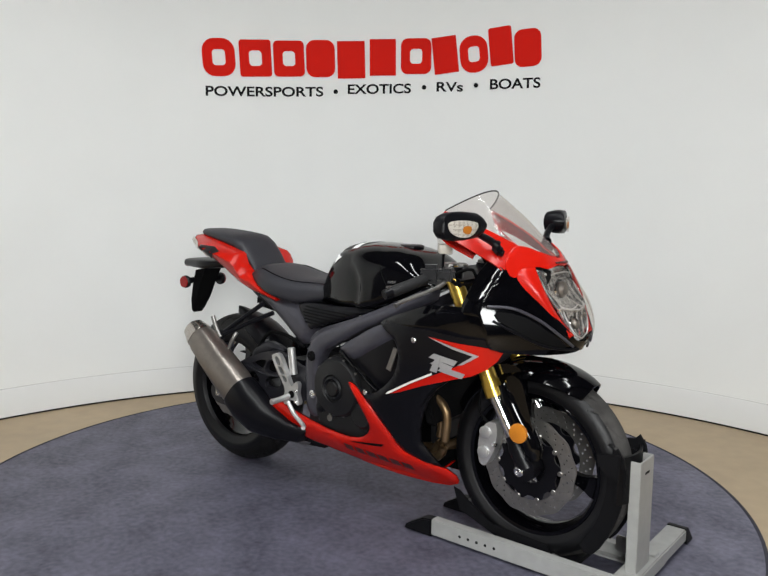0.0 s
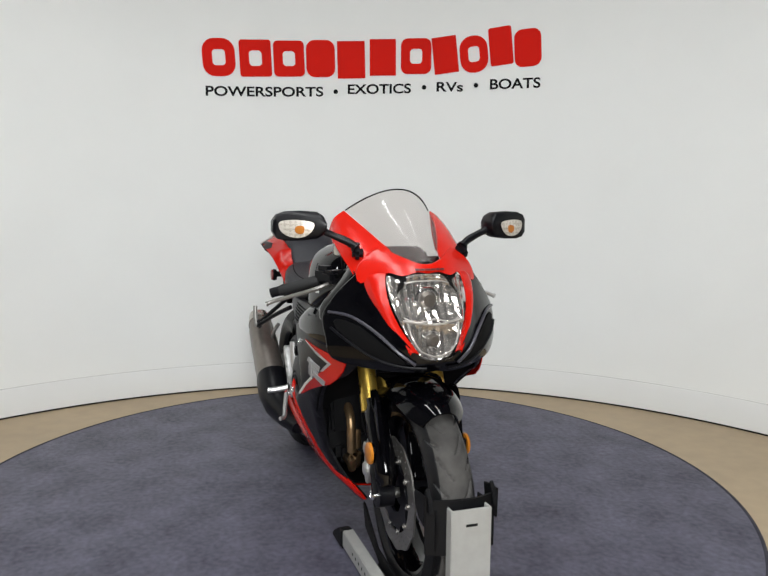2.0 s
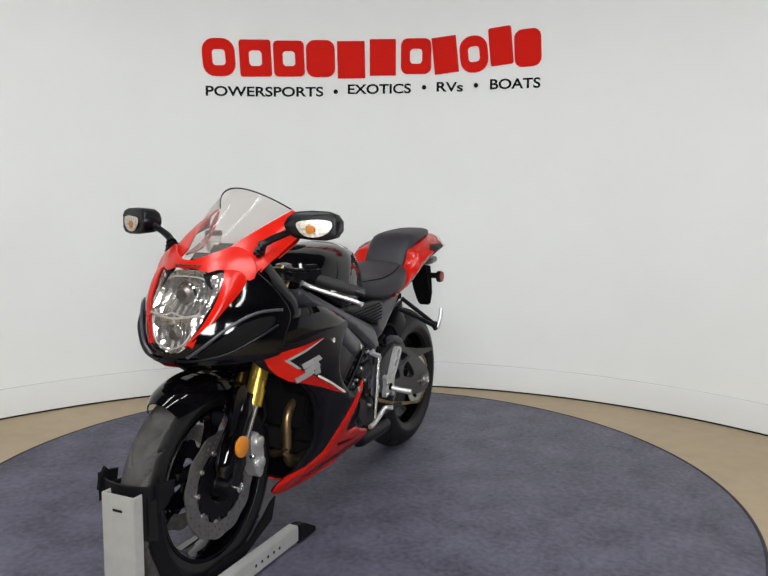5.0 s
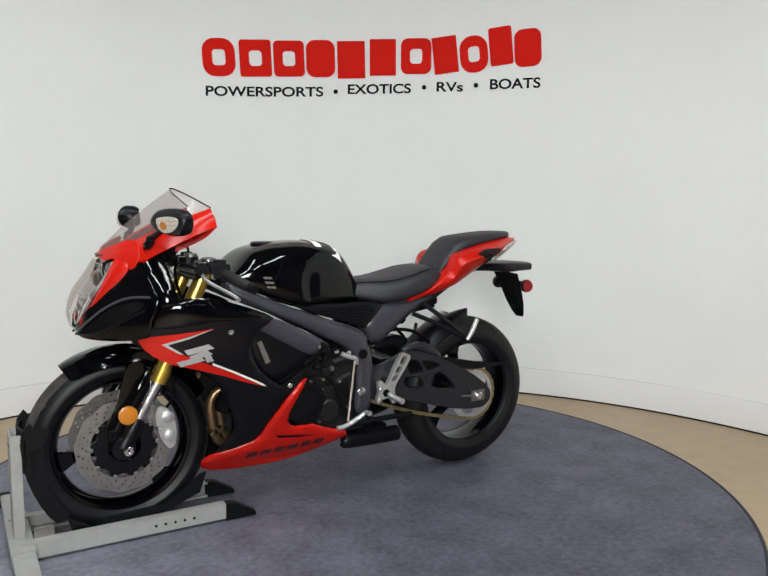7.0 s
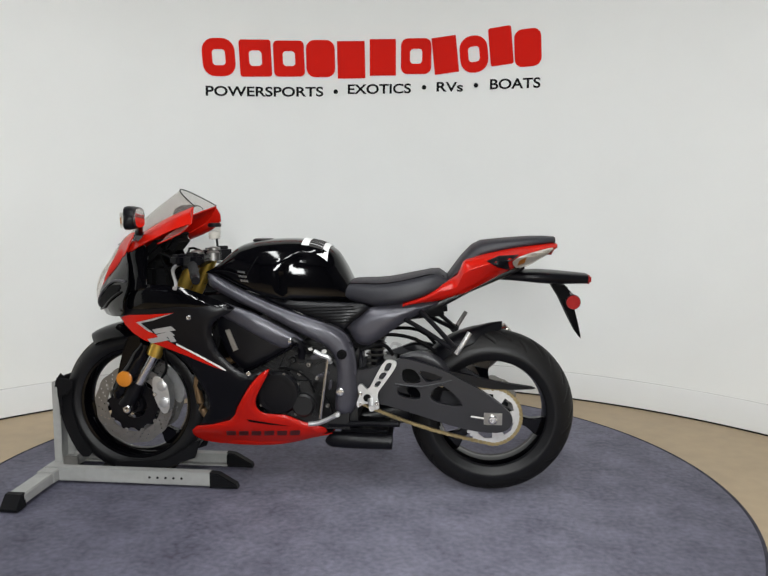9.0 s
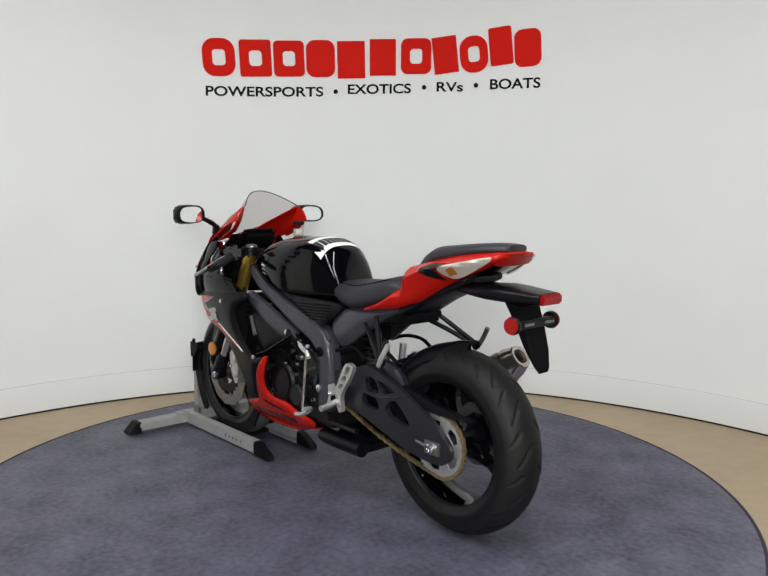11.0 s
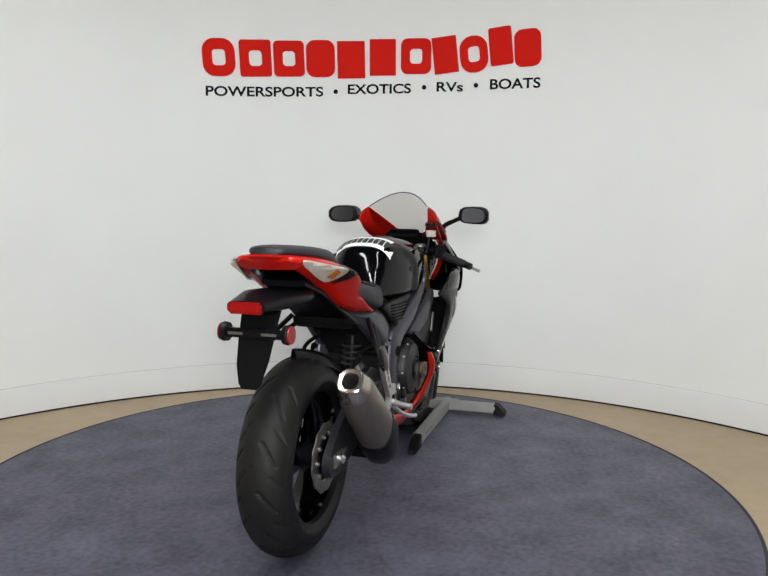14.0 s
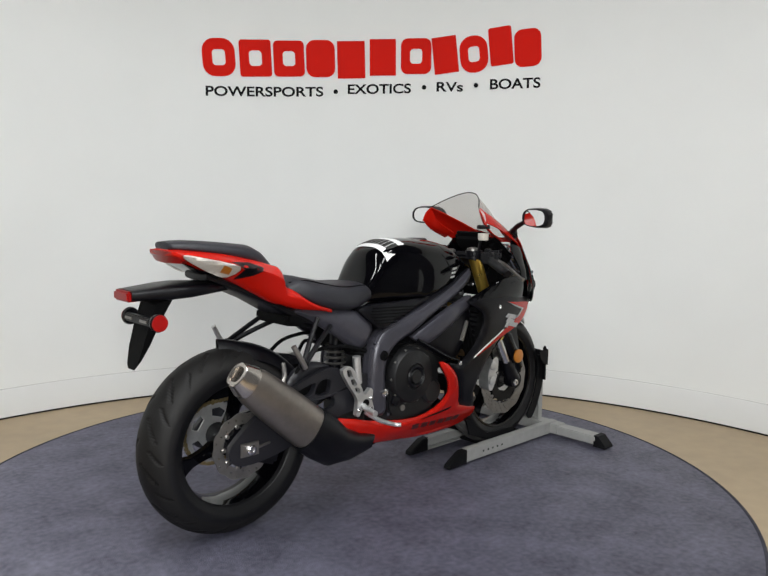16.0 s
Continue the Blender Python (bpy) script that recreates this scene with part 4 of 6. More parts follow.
def build_fairings(bike):
    side_shape = [(0.775, 0.795), (0.70, 0.802), (0.60, 0.798), (0.534, 0.780), (0.45, 0.750), (0.385, 0.722), (0.430, 0.694), (0.462, 0.668), (0.470, 0.620), (0.442, 0.555), (0.385, 0.500), (0.34, 0.478), (0.285, 0.492), (0.341, 0.431), (0.396, 0.340), (0.432, 0.284), (0.562, 0.246),
                  (0.506, 0.334), (0.537, 0.443), (0.596, 0.532), (0.70, 0.600), (0.77, 0.625), (0.81, 0.648), (0.838, 0.675), (0.832, 0.705), (0.80, 0.75)]
    red_flash = [(0.822, 0.677), (0.785, 0.688), (0.70, 0.695), (0.598, 0.706), (0.68, 0.684), (0.752, 0.663), (0.70, 0.630), (0.62, 0.592), (0.53, 0.550), (0.43, 0.496), (0.47, 0.508), (0.56, 0.543), (0.66, 0.576), (0.73, 0.597), (0.775, 0.622), (0.806, 0.650)]
    for s in (1, -1):
        fair = part("side_fairing", side_sheet(side_shape, fair_y, s, 0.008, 0.018, 2, roll=0.012, wide=0.02), BLACK_SATIN, bike, "satin black side fairing with red flashes")
        part("upper_gloss", side_sheet([(0.778, 0.797), (0.70, 0.805), (0.60, 0.801), (0.534, 0.783), (0.45, 0.753), (0.390, 0.724), (0.44, 0.712), (0.52, 0.710), (0.60, 0.708), (0.70, 0.696), (0.80, 0.688), (0.834, 0.684), (0.826, 0.705), (0.80, 0.75)], fair_y, s, 0.006, 0.018, 2, lift=0.002, roll=0.012, wide=0.03), BLACK_GLOSS, fair)
        part("red_flash", side_sheet(red_flash, fair_y, s, 0.004, 0.022, 1, lift=0.0025), RED_PAINT, fair, "red flash on the fairing")
        part("silver_line", side_sheet([(0.602, 0.705), (0.682, 0.682), (0.756, 0.662), (0.705, 0.630), (0.690, 0.628), (0.738, 0.660), (0.678, 0.676)], fair_y, s, 0.003, 0.03, 1, lift=0.0045), SILVER_DECAL, fair)
        part("silver_line", side_sheet([(0.600, 0.585), (0.52, 0.546), (0.43, 0.497), (0.418, 0.494), (0.43, 0.505), (0.52, 0.553), (0.60, 0.592)], fair_y, s, 0.003, 0.03, 1, lift=0.0042), WHITE_DECAL, fair)
        for k, (x0, z0, w) in enumerate(((0.690, 0.640, 0.075), (0.675, 0.621, 0.055), (0.712, 0.602, 0.070))):
            part("silver_mark", side_sheet([(x0, z0), (x0 - w, z0 + 0.016), (x0 - w - 0.018, z0 + 0.002), (x0 - 0.012, z0 - 0.016)], fair_y, s, 0.003, 0.03, 1, lift=0.0050 + 0.0008 * k), SILVER_DECAL, fair, "silver emblem bar")
        part("silver_mark", side_sheet([(0.640, 0.648), (0.626, 0.650), (0.598, 0.600), (0.620, 0.596)], fair_y, s, 0.003, 0.03, 1, lift=0.0075), SILVER_DECAL, fair)
        for (x, z) in ((0.818, 0.688), (0.545, 0.690), (0.334, 0.486)):
            part("fairing_bolt", bolt((x, s * (fair_y(x, z) + 0.001), z), 0.009, s, 0.006), CHROME, fair)
        # black sheet behind the front edge, added to darken the fairing's inside
        front_edge = ((0.79, 0.665), (0.70, 0.602), (0.60, 0.535), (0.54, 0.465))
        rows3 = [[(x, s * (fair_y(x, z) - 0.004), z), (x - 0.03, s * (fair_y(x, z) * 0.55 + 0.05), z), (x - 0.05 if x < 0.6 else 0.55, s * 0.085, z)] for x, z in front_edge]
        part("inner_dark_sheet", ribbon(rows3 if s > 0 else rows3[::-1], 0.004, 3), BLACK_MATTE, fair)
        # side vent behind: dark duct and a mesh bar
        part("vent_duct", side_sheet([(0.47, 0.67), (0.42, 0.69), (0.30, 0.655), (0.20, 0.60), (0.165, 0.588), (0.225, 0.545), (0.30, 0.508), (0.345, 0.484), (0.39, 0.50), (0.44, 0.56)], lambda x, z: ease([0.16, 0.25, 0.35, 0.47], [0.172, 0.186, 0.196, 0.190], x), s, 0.01, 0.02, 2, roll=0.012, wide=0.03), BLACK_SATIN, fair, "black air duct panel")
        part("duct_rib", side_sheet([(0.462, 0.735), (0.406, 0.722), (0.33, 0.698), (0.226, 0.644), (0.150, 0.600), (0.180, 0.582), (0.228, 0.570), (0.313, 0.615), (0.398, 0.662), (0.455, 0.690)], lambda x, z: ease([0.14, 0.25, 0.35, 0.47], [0.180, 0.196, 0.206, 0.196], x), s, 0.02, 0.016, 2, roll=0.010, wide=0.018), FRAME_GREY, fair, "dark grey rib below the frame spar")
        part("vent_mesh", side_sheet([(0.432, 0.635), (0.416, 0.640), (0.385, 0.565), (0.402, 0.558)], lambda x, z: 0.204, s, 0.006, 0.03, 1), STEEL, fair)
        part("vent_frame", tube([(0.36, s * 0.216, 0.488), (0.30, s * 0.205, 0.512), (0.235, s * 0.196, 0.550), (0.165, s * 0.184, 0.590)], 0.006, 8), BLACK_GLOSS, fair)
        # belly
        if s > 0:
            belly_shape = [(0.600, 0.200), (0.560, 0.172), (0.42, 0.165), (0.29, 0.169), (0.20, 0.184), (0.130, 0.212), (0.075, 0.236), (0.07, 0.262), (0.163, 0.292), (0.217, 0.316), (0.290, 0.320), (0.320, 0.345), (0.318, 0.385), (0.296, 0.431), (0.262, 0.500), (0.30, 0.478), (0.341, 0.431), (0.396, 0.340), (0.432, 0.284), (0.575, 0.244)]
        else:
            belly_shape = [(0.600, 0.200), (0.560, 0.172), (0.42, 0.165), (0.29, 0.169), (0.16, 0.180), (0.02, 0.200), (-0.10, 0.222), (-0.205, 0.262), (-0.222, 0.345), (-0.16, 0.342), (-0.05, 0.312), (0.07, 0.290), (0.19, 0.282), (0.270, 0.305), (0.312, 0.345), (0.310, 0.385), (0.288, 0.431), (0.240, 0.500), (0.285, 0.485), (0.341, 0.431), (0.396, 0.340), (0.432, 0.284), (0.575, 0.244)]
        belly = part("belly_fairing", side_sheet(belly_shape, fair_y, s, 0.007, 0.016, 2, lift=0.0015, roll=0.010, wide=0.018), RED_PAINT, bike, "red belly fairing with dark lettering bars")
        part("liner", side_sheet([(x - 0.004 if x > 0.5 else x, z + 0.004 if z < 0.2 else z) for x, z in belly_shape], fair_y, s, 0.004, 0.02, 2, lift=-0.009, roll=0.010, wide=0.018), BLACK_MATTE, belly, "black inner lining")
        part("slot", side_sheet([(0.362, 0.297), (0.30, 0.288), (0.20, 0.272), (0.27, 0.276), (0.35, 0.286)], fair_y, s, 0.003, 0.03, 1, lift=0.003), BLACK_MATTE, belly)
        for k in range(6):
            x0 = 0.455 - 0.05 * k
            z0 = 0.214 + 0.003 * k
            part("mark_bar", side_sheet([(x0, z0), (x0 - 0.038, z0 + 0.003), (x0 - 0.043, z0 + 0.026), (x0 - 0.005, z0 + 0.023)], fair_y, s, 0.003, 0.03, 1, lift=0.0032), DARK_DECAL, belly)
    # floor of the belly
    part("belly_floor", ribbon([[(x, -w, z), (x, 0, z - 0.012), (x, w, z)] for x, w, z in ((0.470, 0.090, 0.195), (0.43, 0.100, 0.186), (0.25, 0.110, 0.190), (0.05, 0.12, 0.235))], 0.005, 3), RED_PAINT, bike)
    part("floor_liner", ribbon([[(x, -w, z + 0.008), (x, 0, z - 0.004), (x, w, z + 0.008)] for x, w, z in ((0.470, 0.090, 0.195), (0.43, 0.100, 0.186), (0.25, 0.110, 0.190), (0.05, 0.12, 0.235))], 0.003, 3), BLACK_MATTE, bike)
    # radiator and headers in the mouth between the fairings
    rad = part("radiator", block((0.50, 0, 0.53), (0.035, 0.34, 0.28), 0.008, (0, -18, 0)), BLACK_MATTE, bike, "black finned radiator")
    for k in range(14):
        part("fin", block((0.522 - 0.0 + (k - 6.5) * 0.0055, 0, 0.53 + (k - 6.5) * 0.0185), (0.004, 0.30, 0.006), 0, (0, -18, 0)), BLACK_SATIN, rad)
    for y in (-0.116, -0.086, 0.086, 0.116):
        fore = 0.050 if abs(y) > 0.1 else 0.012
        part("header_pipe", tube([(0.42, y, 0.51), (0.505 + fore, y, 0.455), (0.515 + fore, y * 0.98, 0.36), (0.475 + fore, y * 0.85, 0.27), (0.35, y * 0.5, 0.228), (0.15, y * 0.3 - 0.02, 0.215)], 0.0145, 12), EXHAUST_TAN, bike, "heat-tinted exhaust header")
    part("oil_cooler", block((0.50, 0, 0.34), (0.03, 0.18, 0.07), 0.006), ENGINE_BLACK, bike)


def spar_y(x, z):
    return ease([-0.05, 0.05, 0.20, 0.35, 0.45, 0.515], [0.150, 0.165, 0.184, 0.184, 0.174, 0.158], x) + ease([0.30, 0.45, 0.60, 0.80], [0.0, 0.006, 0.004, -0.012], z)


def knee_y(x, z):
    return 0.160 - 0.2 * (z - 0.70) - 0.12 * max(0.0, -x)


def build_frame(bike):
    spar = [(0.515, 0.838), (0.479, 0.822), (0.395, 0.782), (0.310, 0.745), (0.223, 0.710), (0.135, 0.680), (0.045, 0.650), (-0.010, 0.612), (-0.038, 0.536), (-0.046, 0.432), (-0.044, 0.340), (-0.005, 0.312), (0.034, 0.335), (0.026, 0.43), (0.026, 0.504), (0.046, 0.552), (0.083, 0.586), (0.154, 0.620), (0.242, 0.668), (0.337, 0.710), (0.397, 0.735), (0.475, 0.772), (0.512, 0.795)]
    for s in (1, -1):
        frame_side = part("frame_spar", side_sheet(spar, spar_y, s, 0.04, 0.012, 2, roll=0.016, wide=0.020), FRAME_GREY, bike, "dark grey cast frame spar", sharp=50)
        top = [(0.479, 0.820), (0.395, 0.780), (0.310, 0.743), (0.223, 0.708), (0.135, 0.678), (0.045, 0.648), (-0.008, 0.610), (-0.034, 0.536), (-0.040, 0.47)]
        part("spar_ridge", tube([(x, s * (spar_y(x, z) - 0.018), z - 0.003) for x, z in top], 0.009, 8), FRAME_GREY, frame_side)
        # bright bolt below; above, a black disc stands for a dark hole
        for (x, z, r) in ((0.012, 0.407, 0.016), (0.006, 0.548, 0.019)):
            b = part("frame_bolt_or_hole", bolt((x, s * (spar_y(x, z)), z), r, s, 0.008), CHROME if z < 0.5 else BLACK_MATTE, frame_side)
        # knee panel under the tank
        knee = part("knee_panel", side_sheet([(0.270, 0.742), (0.108, 0.738), (-0.02, 0.737), (-0.092, 0.722), (-0.03, 0.668), (0.0, 0.645), (0.06, 0.668), (0.16, 0.698)], knee_y, s, 0.02, 0.014, 2, roll=0.008, wide=0.015), BLACK_SATIN, bike, "satin black ribbed panel under the tank")
        for k in range(6):
            z = 0.668 + 0.011 * k
            part("rib", tube([(x, s * (knee_y(x, z) + 0.0005), z - 0.05 * (x - 0.03)) for x in (-0.03 - 0.006 * k + 0.012 * max(0, k - 3), 0.02, 0.07 + 0.022 * k)], 0.0026, 6, 3), BLACK_MATTE, knee)
        # seat-side cover
        part("side_cover", side_sheet([(-0.008, 0.655), (-0.085, 0.716), (-0.215, 0.734), (-0.324, 0.746), (-0.350, 0.732), (-0.288, 0.704), (-0.20, 0.65), (-0.150, 0.615), (-0.09, 0.575), (-0.044, 0.586), (-0.02, 0.62)], lambda x, z: ease([-0.36, -0.2, -0.05, 0.0], [0.118, 0.138, 0.145, 0.14], x), s, 0.02, 0.016, 2, roll=0.025, wide=0.04), FRAME_GREY, bike, "dark grey seat-side cover")
        # passenger peg hanger
        y = s * 0.14
        hang = part("passenger_hanger", merge(tube([(-0.225, s * 0.14, 0.680), (-0.31, s * 0.185, 0.640), (-0.405, s * 0.236, 0.586)], 0.009, 8), tube([(-0.280, s * 0.14, 0.712), (-0.345, s * 0.185, 0.655), (-0.414, s * 0.238, 0.590)], 0.009, 8), block((-0.412, s * 0.238, 0.586), (0.036, 0.02, 0.03), 0.006, (0, 40, 0))), BLACK_SATIN, bike, "black passenger footrest hanger")
        part("passenger_peg", tube([(-0.412, s * 0.246, 0.578), (-0.432, s * 0.250, 0.610), (-0.458, s * 0.246, 0.655)], 0.009, 10, 3), ALUMINIUM if s > 0 else STEEL, hang, "folded metal footrest")
        # rider's footrest plate
        plate = [(-0.158, 0.532), (-0.188, 0.530), (-0.196, 0.512), (-0.160, 0.455), (-0.135, 0.420), (-0.128, 0.395), (-0.135, 0.352), (-0.118, 0.346), (-0.108, 0.366), (-0.078, 0.366), (-0.058, 0.352), (-0.050, 0.366), (-0.060, 0.395), (-0.055, 0.430), (-0.070, 0.440), (-0.090, 0.420), (-0.105, 0.440), (-0.130, 0.490)]
        holes = [[(-0.163, 0.522), (-0.180, 0.520), (-0.168, 0.492), (-0.150, 0.494)], [(-0.143, 0.485), (-0.162, 0.484), (-0.148, 0.460), (-0.130, 0.462)], [(-0.125, 0.452), (-0.142, 0.452), (-0.130, 0.432), (-0.115, 0.434)]]
        rest = part("footrest_plate", slab(plate, s * 0.158, s * 0.176, n=2, holes=[h[::-1] for h in holes]), ALUMINIUM, bike, "cast aluminium footrest plate")
        part("pivot_hole", turned([(0.014, 0), (0.014, s * 0.004)], (-0.090, s * 0.176, 0.390), 1, 18, full=False), BLACK_MATTE, rest)
        part("footrest", tube([(-0.10, s * 0.165, 0.385), (-0.11, s * 0.21, 0.375), (-0.115, s * 0.255, 0.372)], 0.011, 10, 2), ALUMINIUM, rest, "metal footrest")
        for (x, z) in ((-0.066, 0.405), (-0.066, 0.365), (-0.125, 0.37)):
            part("plate_bolt", bolt((x, s * 0.176, z), 0.007, s, 0.006), CHROME, rest)
        if s > 0:
            part("shift_rod", tube([(0.055, 0.192, 0.535), (0.082, 0.192, 0.310)], 0.006, 8, 1), CHROME, rest, "bright gear shift rod")
            part("shift_arm", tube([(0.105, 0.185, 0.562), (0.075, 0.190, 0.548), (0.052, 0.192, 0.540), (0.045, 0.188, 0.52)], 0.009, 8), ALUMINIUM, rest)
            part("shift_lever", tube([(0.125, 0.192, 0.288), (0.085, 0.194, 0.295), (0.035, 0.198, 0.320), (0.015, 0.205, 0.335), (0.012, 0.232, 0.338)], 0.009, 8), ALUMINIUM, rest, "gear lever")
        else:
            part("brake_pedal", tube([(-0.10, -0.185, 0.36), (-0.05, -0.200, 0.325), (0.01, -0.215, 0.300), (0.03, -0.235, 0.298)], 0.008, 8), ALUMINIUM, rest, "rear brake pedal")
            part("master_cylinder", tube([(-0.105, -0.150, 0.46), (-0.115, -0.152, 0.56)], 0.015, 12, 1), ALUMINIUM, rest)
    part("subframe", merge(block((-0.2, 0, 0.69), (0.36, 0.20, 0.05), 0.015, (0, 8, 0)), block((-0.06, 0, 0.64), (0.10, 0.22, 0.16), 0.02)), BLACK_MATTE, bike)
    shock = part("rear_shock", tube([(-0.10, -0.02, 0.62), (-0.115, -0.02, 0.42)], 0.024, 14, 1), BLACK_SATIN, bike)
    for k in range(7):
        part("coil", turned([(0.034, -0.005), (0.041, 0), (0.034, 0.005), (0.028, 0)], (-0.105, -0.02, 0.45 + 0.022 * k), 2, 22), STEEL, shock)
    for k, pts in enumerate((((-0.07, 0.13, 0.60), (-0.16, 0.10, 0.615), (-0.26, 0.10, 0.60), (-0.34, 0.09, 0.55)), ((-0.06, 0.14, 0.56), (-0.14, 0.12, 0.58), (-0.18, 0.11, 0.54)), ((-0.06, -0.14, 0.57), (-0.17, -0.13, 0.60), (-0.30, -0.11, 0.58), (-0.42, -0.10, 0.42)), ((0.30, 0.16, 0.60), (0.26, 0.17, 0.63), (0.18, 0.16, 0.59), (0.12, 0.17, 0.55)))):
        part("hose", tube(pts, 0.007, 8), BLACK_MATTE, bike)


def build_engine(bike):
    engine = part("engine", merge(block((0.13, 0, 0.36), (0.36, 0.30, 0.22), 0.03), block((0.10, 0, 0.48), (0.26, 0.26, 0.16), 0.03), block((0.30, 0, 0.54), (0.20, 0.30, 0.22), 0.03, (0, -25, 0)), block((0.20, 0, 0.24), (0.22, 0.18, 0.08), 0.02)), ENGINE_BLACK, bike, "black cast engine with round side covers")
    # left: generator cover, sprocket cover; right: clutch cover
    part("generator_cover", turned([(0.082, 0), (0.082, 0.020), (0.074, 0.030), (0.030, 0.034)], (0.245, 0.148, 0.395), 1, 40, full=False), BLACK_SATIN, engine)
    part("generator_ring", turned([(0.060, 0.030), (0.064, 0.036), (0.056, 0.036)], (0.245, 0.148, 0.395), 1, 40), BLACK_SATIN, engine)
    part("starter_cover", turned([(0.044, 0), (0.044, 0.022), (0.036, 0.030)], (0.150, 0.148, 0.352), 1, 30, full=False), ENGINE_BLACK, engine)
    part("sprocket_cover", slab([(0.11, 0.50), (0.02, 0.52), (-0.03, 0.45), (-0.04, 0.36), (0.02, 0.31), (0.10, 0.31), (0.12, 0.40)], 0.12, 0.150, n=3, bevel=0.006), ENGINE_BLACK, engine)
    part("clutch_cover", turned([(0.108, 0), (0.108, -0.024), (0.098, -0.040), (0.050, -0.050), (0.046, -0.044), (0.028, -0.046), (0.024, -0.056)], (0.140, -0.150, 0.455), 1, 44, full=False), ENGINE_BLACK, engine, "round black clutch cover")
    part("cover_ring", turned([(0.030, -0.050), (0.036, -0.055), (0.042, -0.050), (0.036, -0.046)], (0.140, -0.150, 0.455), 1, 36), BLACK_SATIN, engine)
    part("pickup_cover", turned([(0.050, 0), (0.050, -0.022), (0.040, -0.032)], (0.255, -0.150, 0.375), 1, 30, full=False), ENGINE_BLACK, engine)
    part("crank_case_cover", slab([(0.30, 0.45), (0.29, 0.33), (0.20, 0.30), (0.05, 0.31), (0.03, 0.40), (0.10, 0.56), (0.24, 0.55)], -0.168, -0.14, n=3, bevel=0.006), ENGINE_BLACK, engine)
    rnd = random.Random(4)
    for k in range(10):
        a = 2 * math.pi * k / 10
        part("cover_bolt", bolt((0.245 + 0.078 * math.cos(a), 0.168, 0.395 + 0.078 * math.sin(a)), 0.006, 1, 0.008), STEEL if k % 3 == 0 else ENGINE_BLACK, engine)
        part("cover_bolt", bolt((0.140 + 0.103 * math.cos(a), -0.172, 0.455 + 0.103 * math.sin(a)), 0.006, -1, 0.008), STEEL, engine)
    for (x, z, r) in ((0.13, 0.505, 0.010), (0.10, 0.455, 0.008), (0.165, 0.47, 0.009), (0.19, 0.52, 0.012), (0.085, 0.395, 0.008), (0.12, 0.42, 0.007), (0.17, 0.43, 0.006), (0.06, 0.35, 0.008), (0.20, 0.565, 0.008), (0.11, 0.315, 0.009), (0.18, 0.315, 0.007)):
        part("case_bolt", bolt((x, 0.150, z), r, 1, 0.014), STEEL if rnd.random() < 0.5 else ENGINE_BLACK, engine)
        part("case_rib", block((x + 0.012, 0.145, z + 0.004), (0.05, 0.012, 0.008), 0.003, (0, rnd.uniform(-60, 60), 0)), ENGINE_BLACK, engine)
    part("water_hose", tube([(0.215, 0.15, 0.585), (0.19, 0.175, 0.60), (0.155, 0.165, 0.575), (0.16, 0.15, 0.53)], 0.016, 12), BLACK_SATIN, engine)
    part("hose_clip", turned([(0.020, -0.005), (0.020, 0.005), (0.016, 0.005), (0.016, -0.005)], (0.195, 0.172, 0.597), 0, 18), CHROME, engine)
    # small fittings on the cases
    for k, (x, z, w, h, t) in enumerate(((0.075, 0.47, 0.05, 0.012, 20), (0.17, 0.545, 0.07, 0.014, -15), (0.22, 0.50, 0.05, 0.010, 60), (0.05, 0.43, 0.04, 0.010, 80), (0.15, 0.50, 0.045, 0.02, 0), (0.26, 0.55, 0.08, 0.012, -20), (0.10, 0.535, 0.05, 0.016, 10), (0.205, 0.455, 0.03, 0.018, 35))):
        part("case_web", block((x, 0.152, z), (w, 0.018, h), 0.004, (0, t, 0)), FRAME_GREY if k % 3 == 0 else ENGINE_BLACK, engine)
        part("case_web", block((x - 0.01, -0.156, z - 0.10), (w, 0.014, h), 0.004, (0, -t, 0)), FRAME_GREY if k % 3 == 0 else ENGINE_BLACK, engine)
    for k in range(9):
        part("fin", block((0.31 - 0.004 * k, 0.150, 0.455 + 0.013 * k), (0.11, 0.012, 0.004), 0.001, (0, -25, 0)), ENGINE_BLACK, engine)
    for pts in (((0.20, 0.165, 0.58), (0.12, 0.178, 0.575), (0.06, 0.172, 0.545), (0.03, 0.160, 0.50)), ((0.24, 0.160, 0.49), (0.18, 0.172, 0.485), (0.13, 0.168, 0.45), (0.11, 0.158, 0.40)), ((0.08, 0.165, 0.40), (0.05, 0.172, 0.37), (0.04, 0.165, 0.33))):
        part("wire", tube(pts, 0.0035, 6), BLACK_MATTE, engine)
    for (x, z) in ((0.215, 0.60), (0.165, 0.592), (0.12, 0.57), (0.07, 0.56)):
        part("clip", block((x, 0.176, z), (0.018, 0.012, 0.014), 0.003, (0, 15, 0)), ALUMINIUM, engine)
    part("oil_filler", turned([(0.020, 0), (0.020, -0.014), (0.012, -0.018)], (0.06, -0.165, 0.37), 1, 20, full=False), BLACK_SATIN, engine)
    part("sight_glass", turned([(0.012, 0), (0.012, -0.004)], (0.10, -0.168, 0.335), 1, 18, full=False), STEEL, engine)
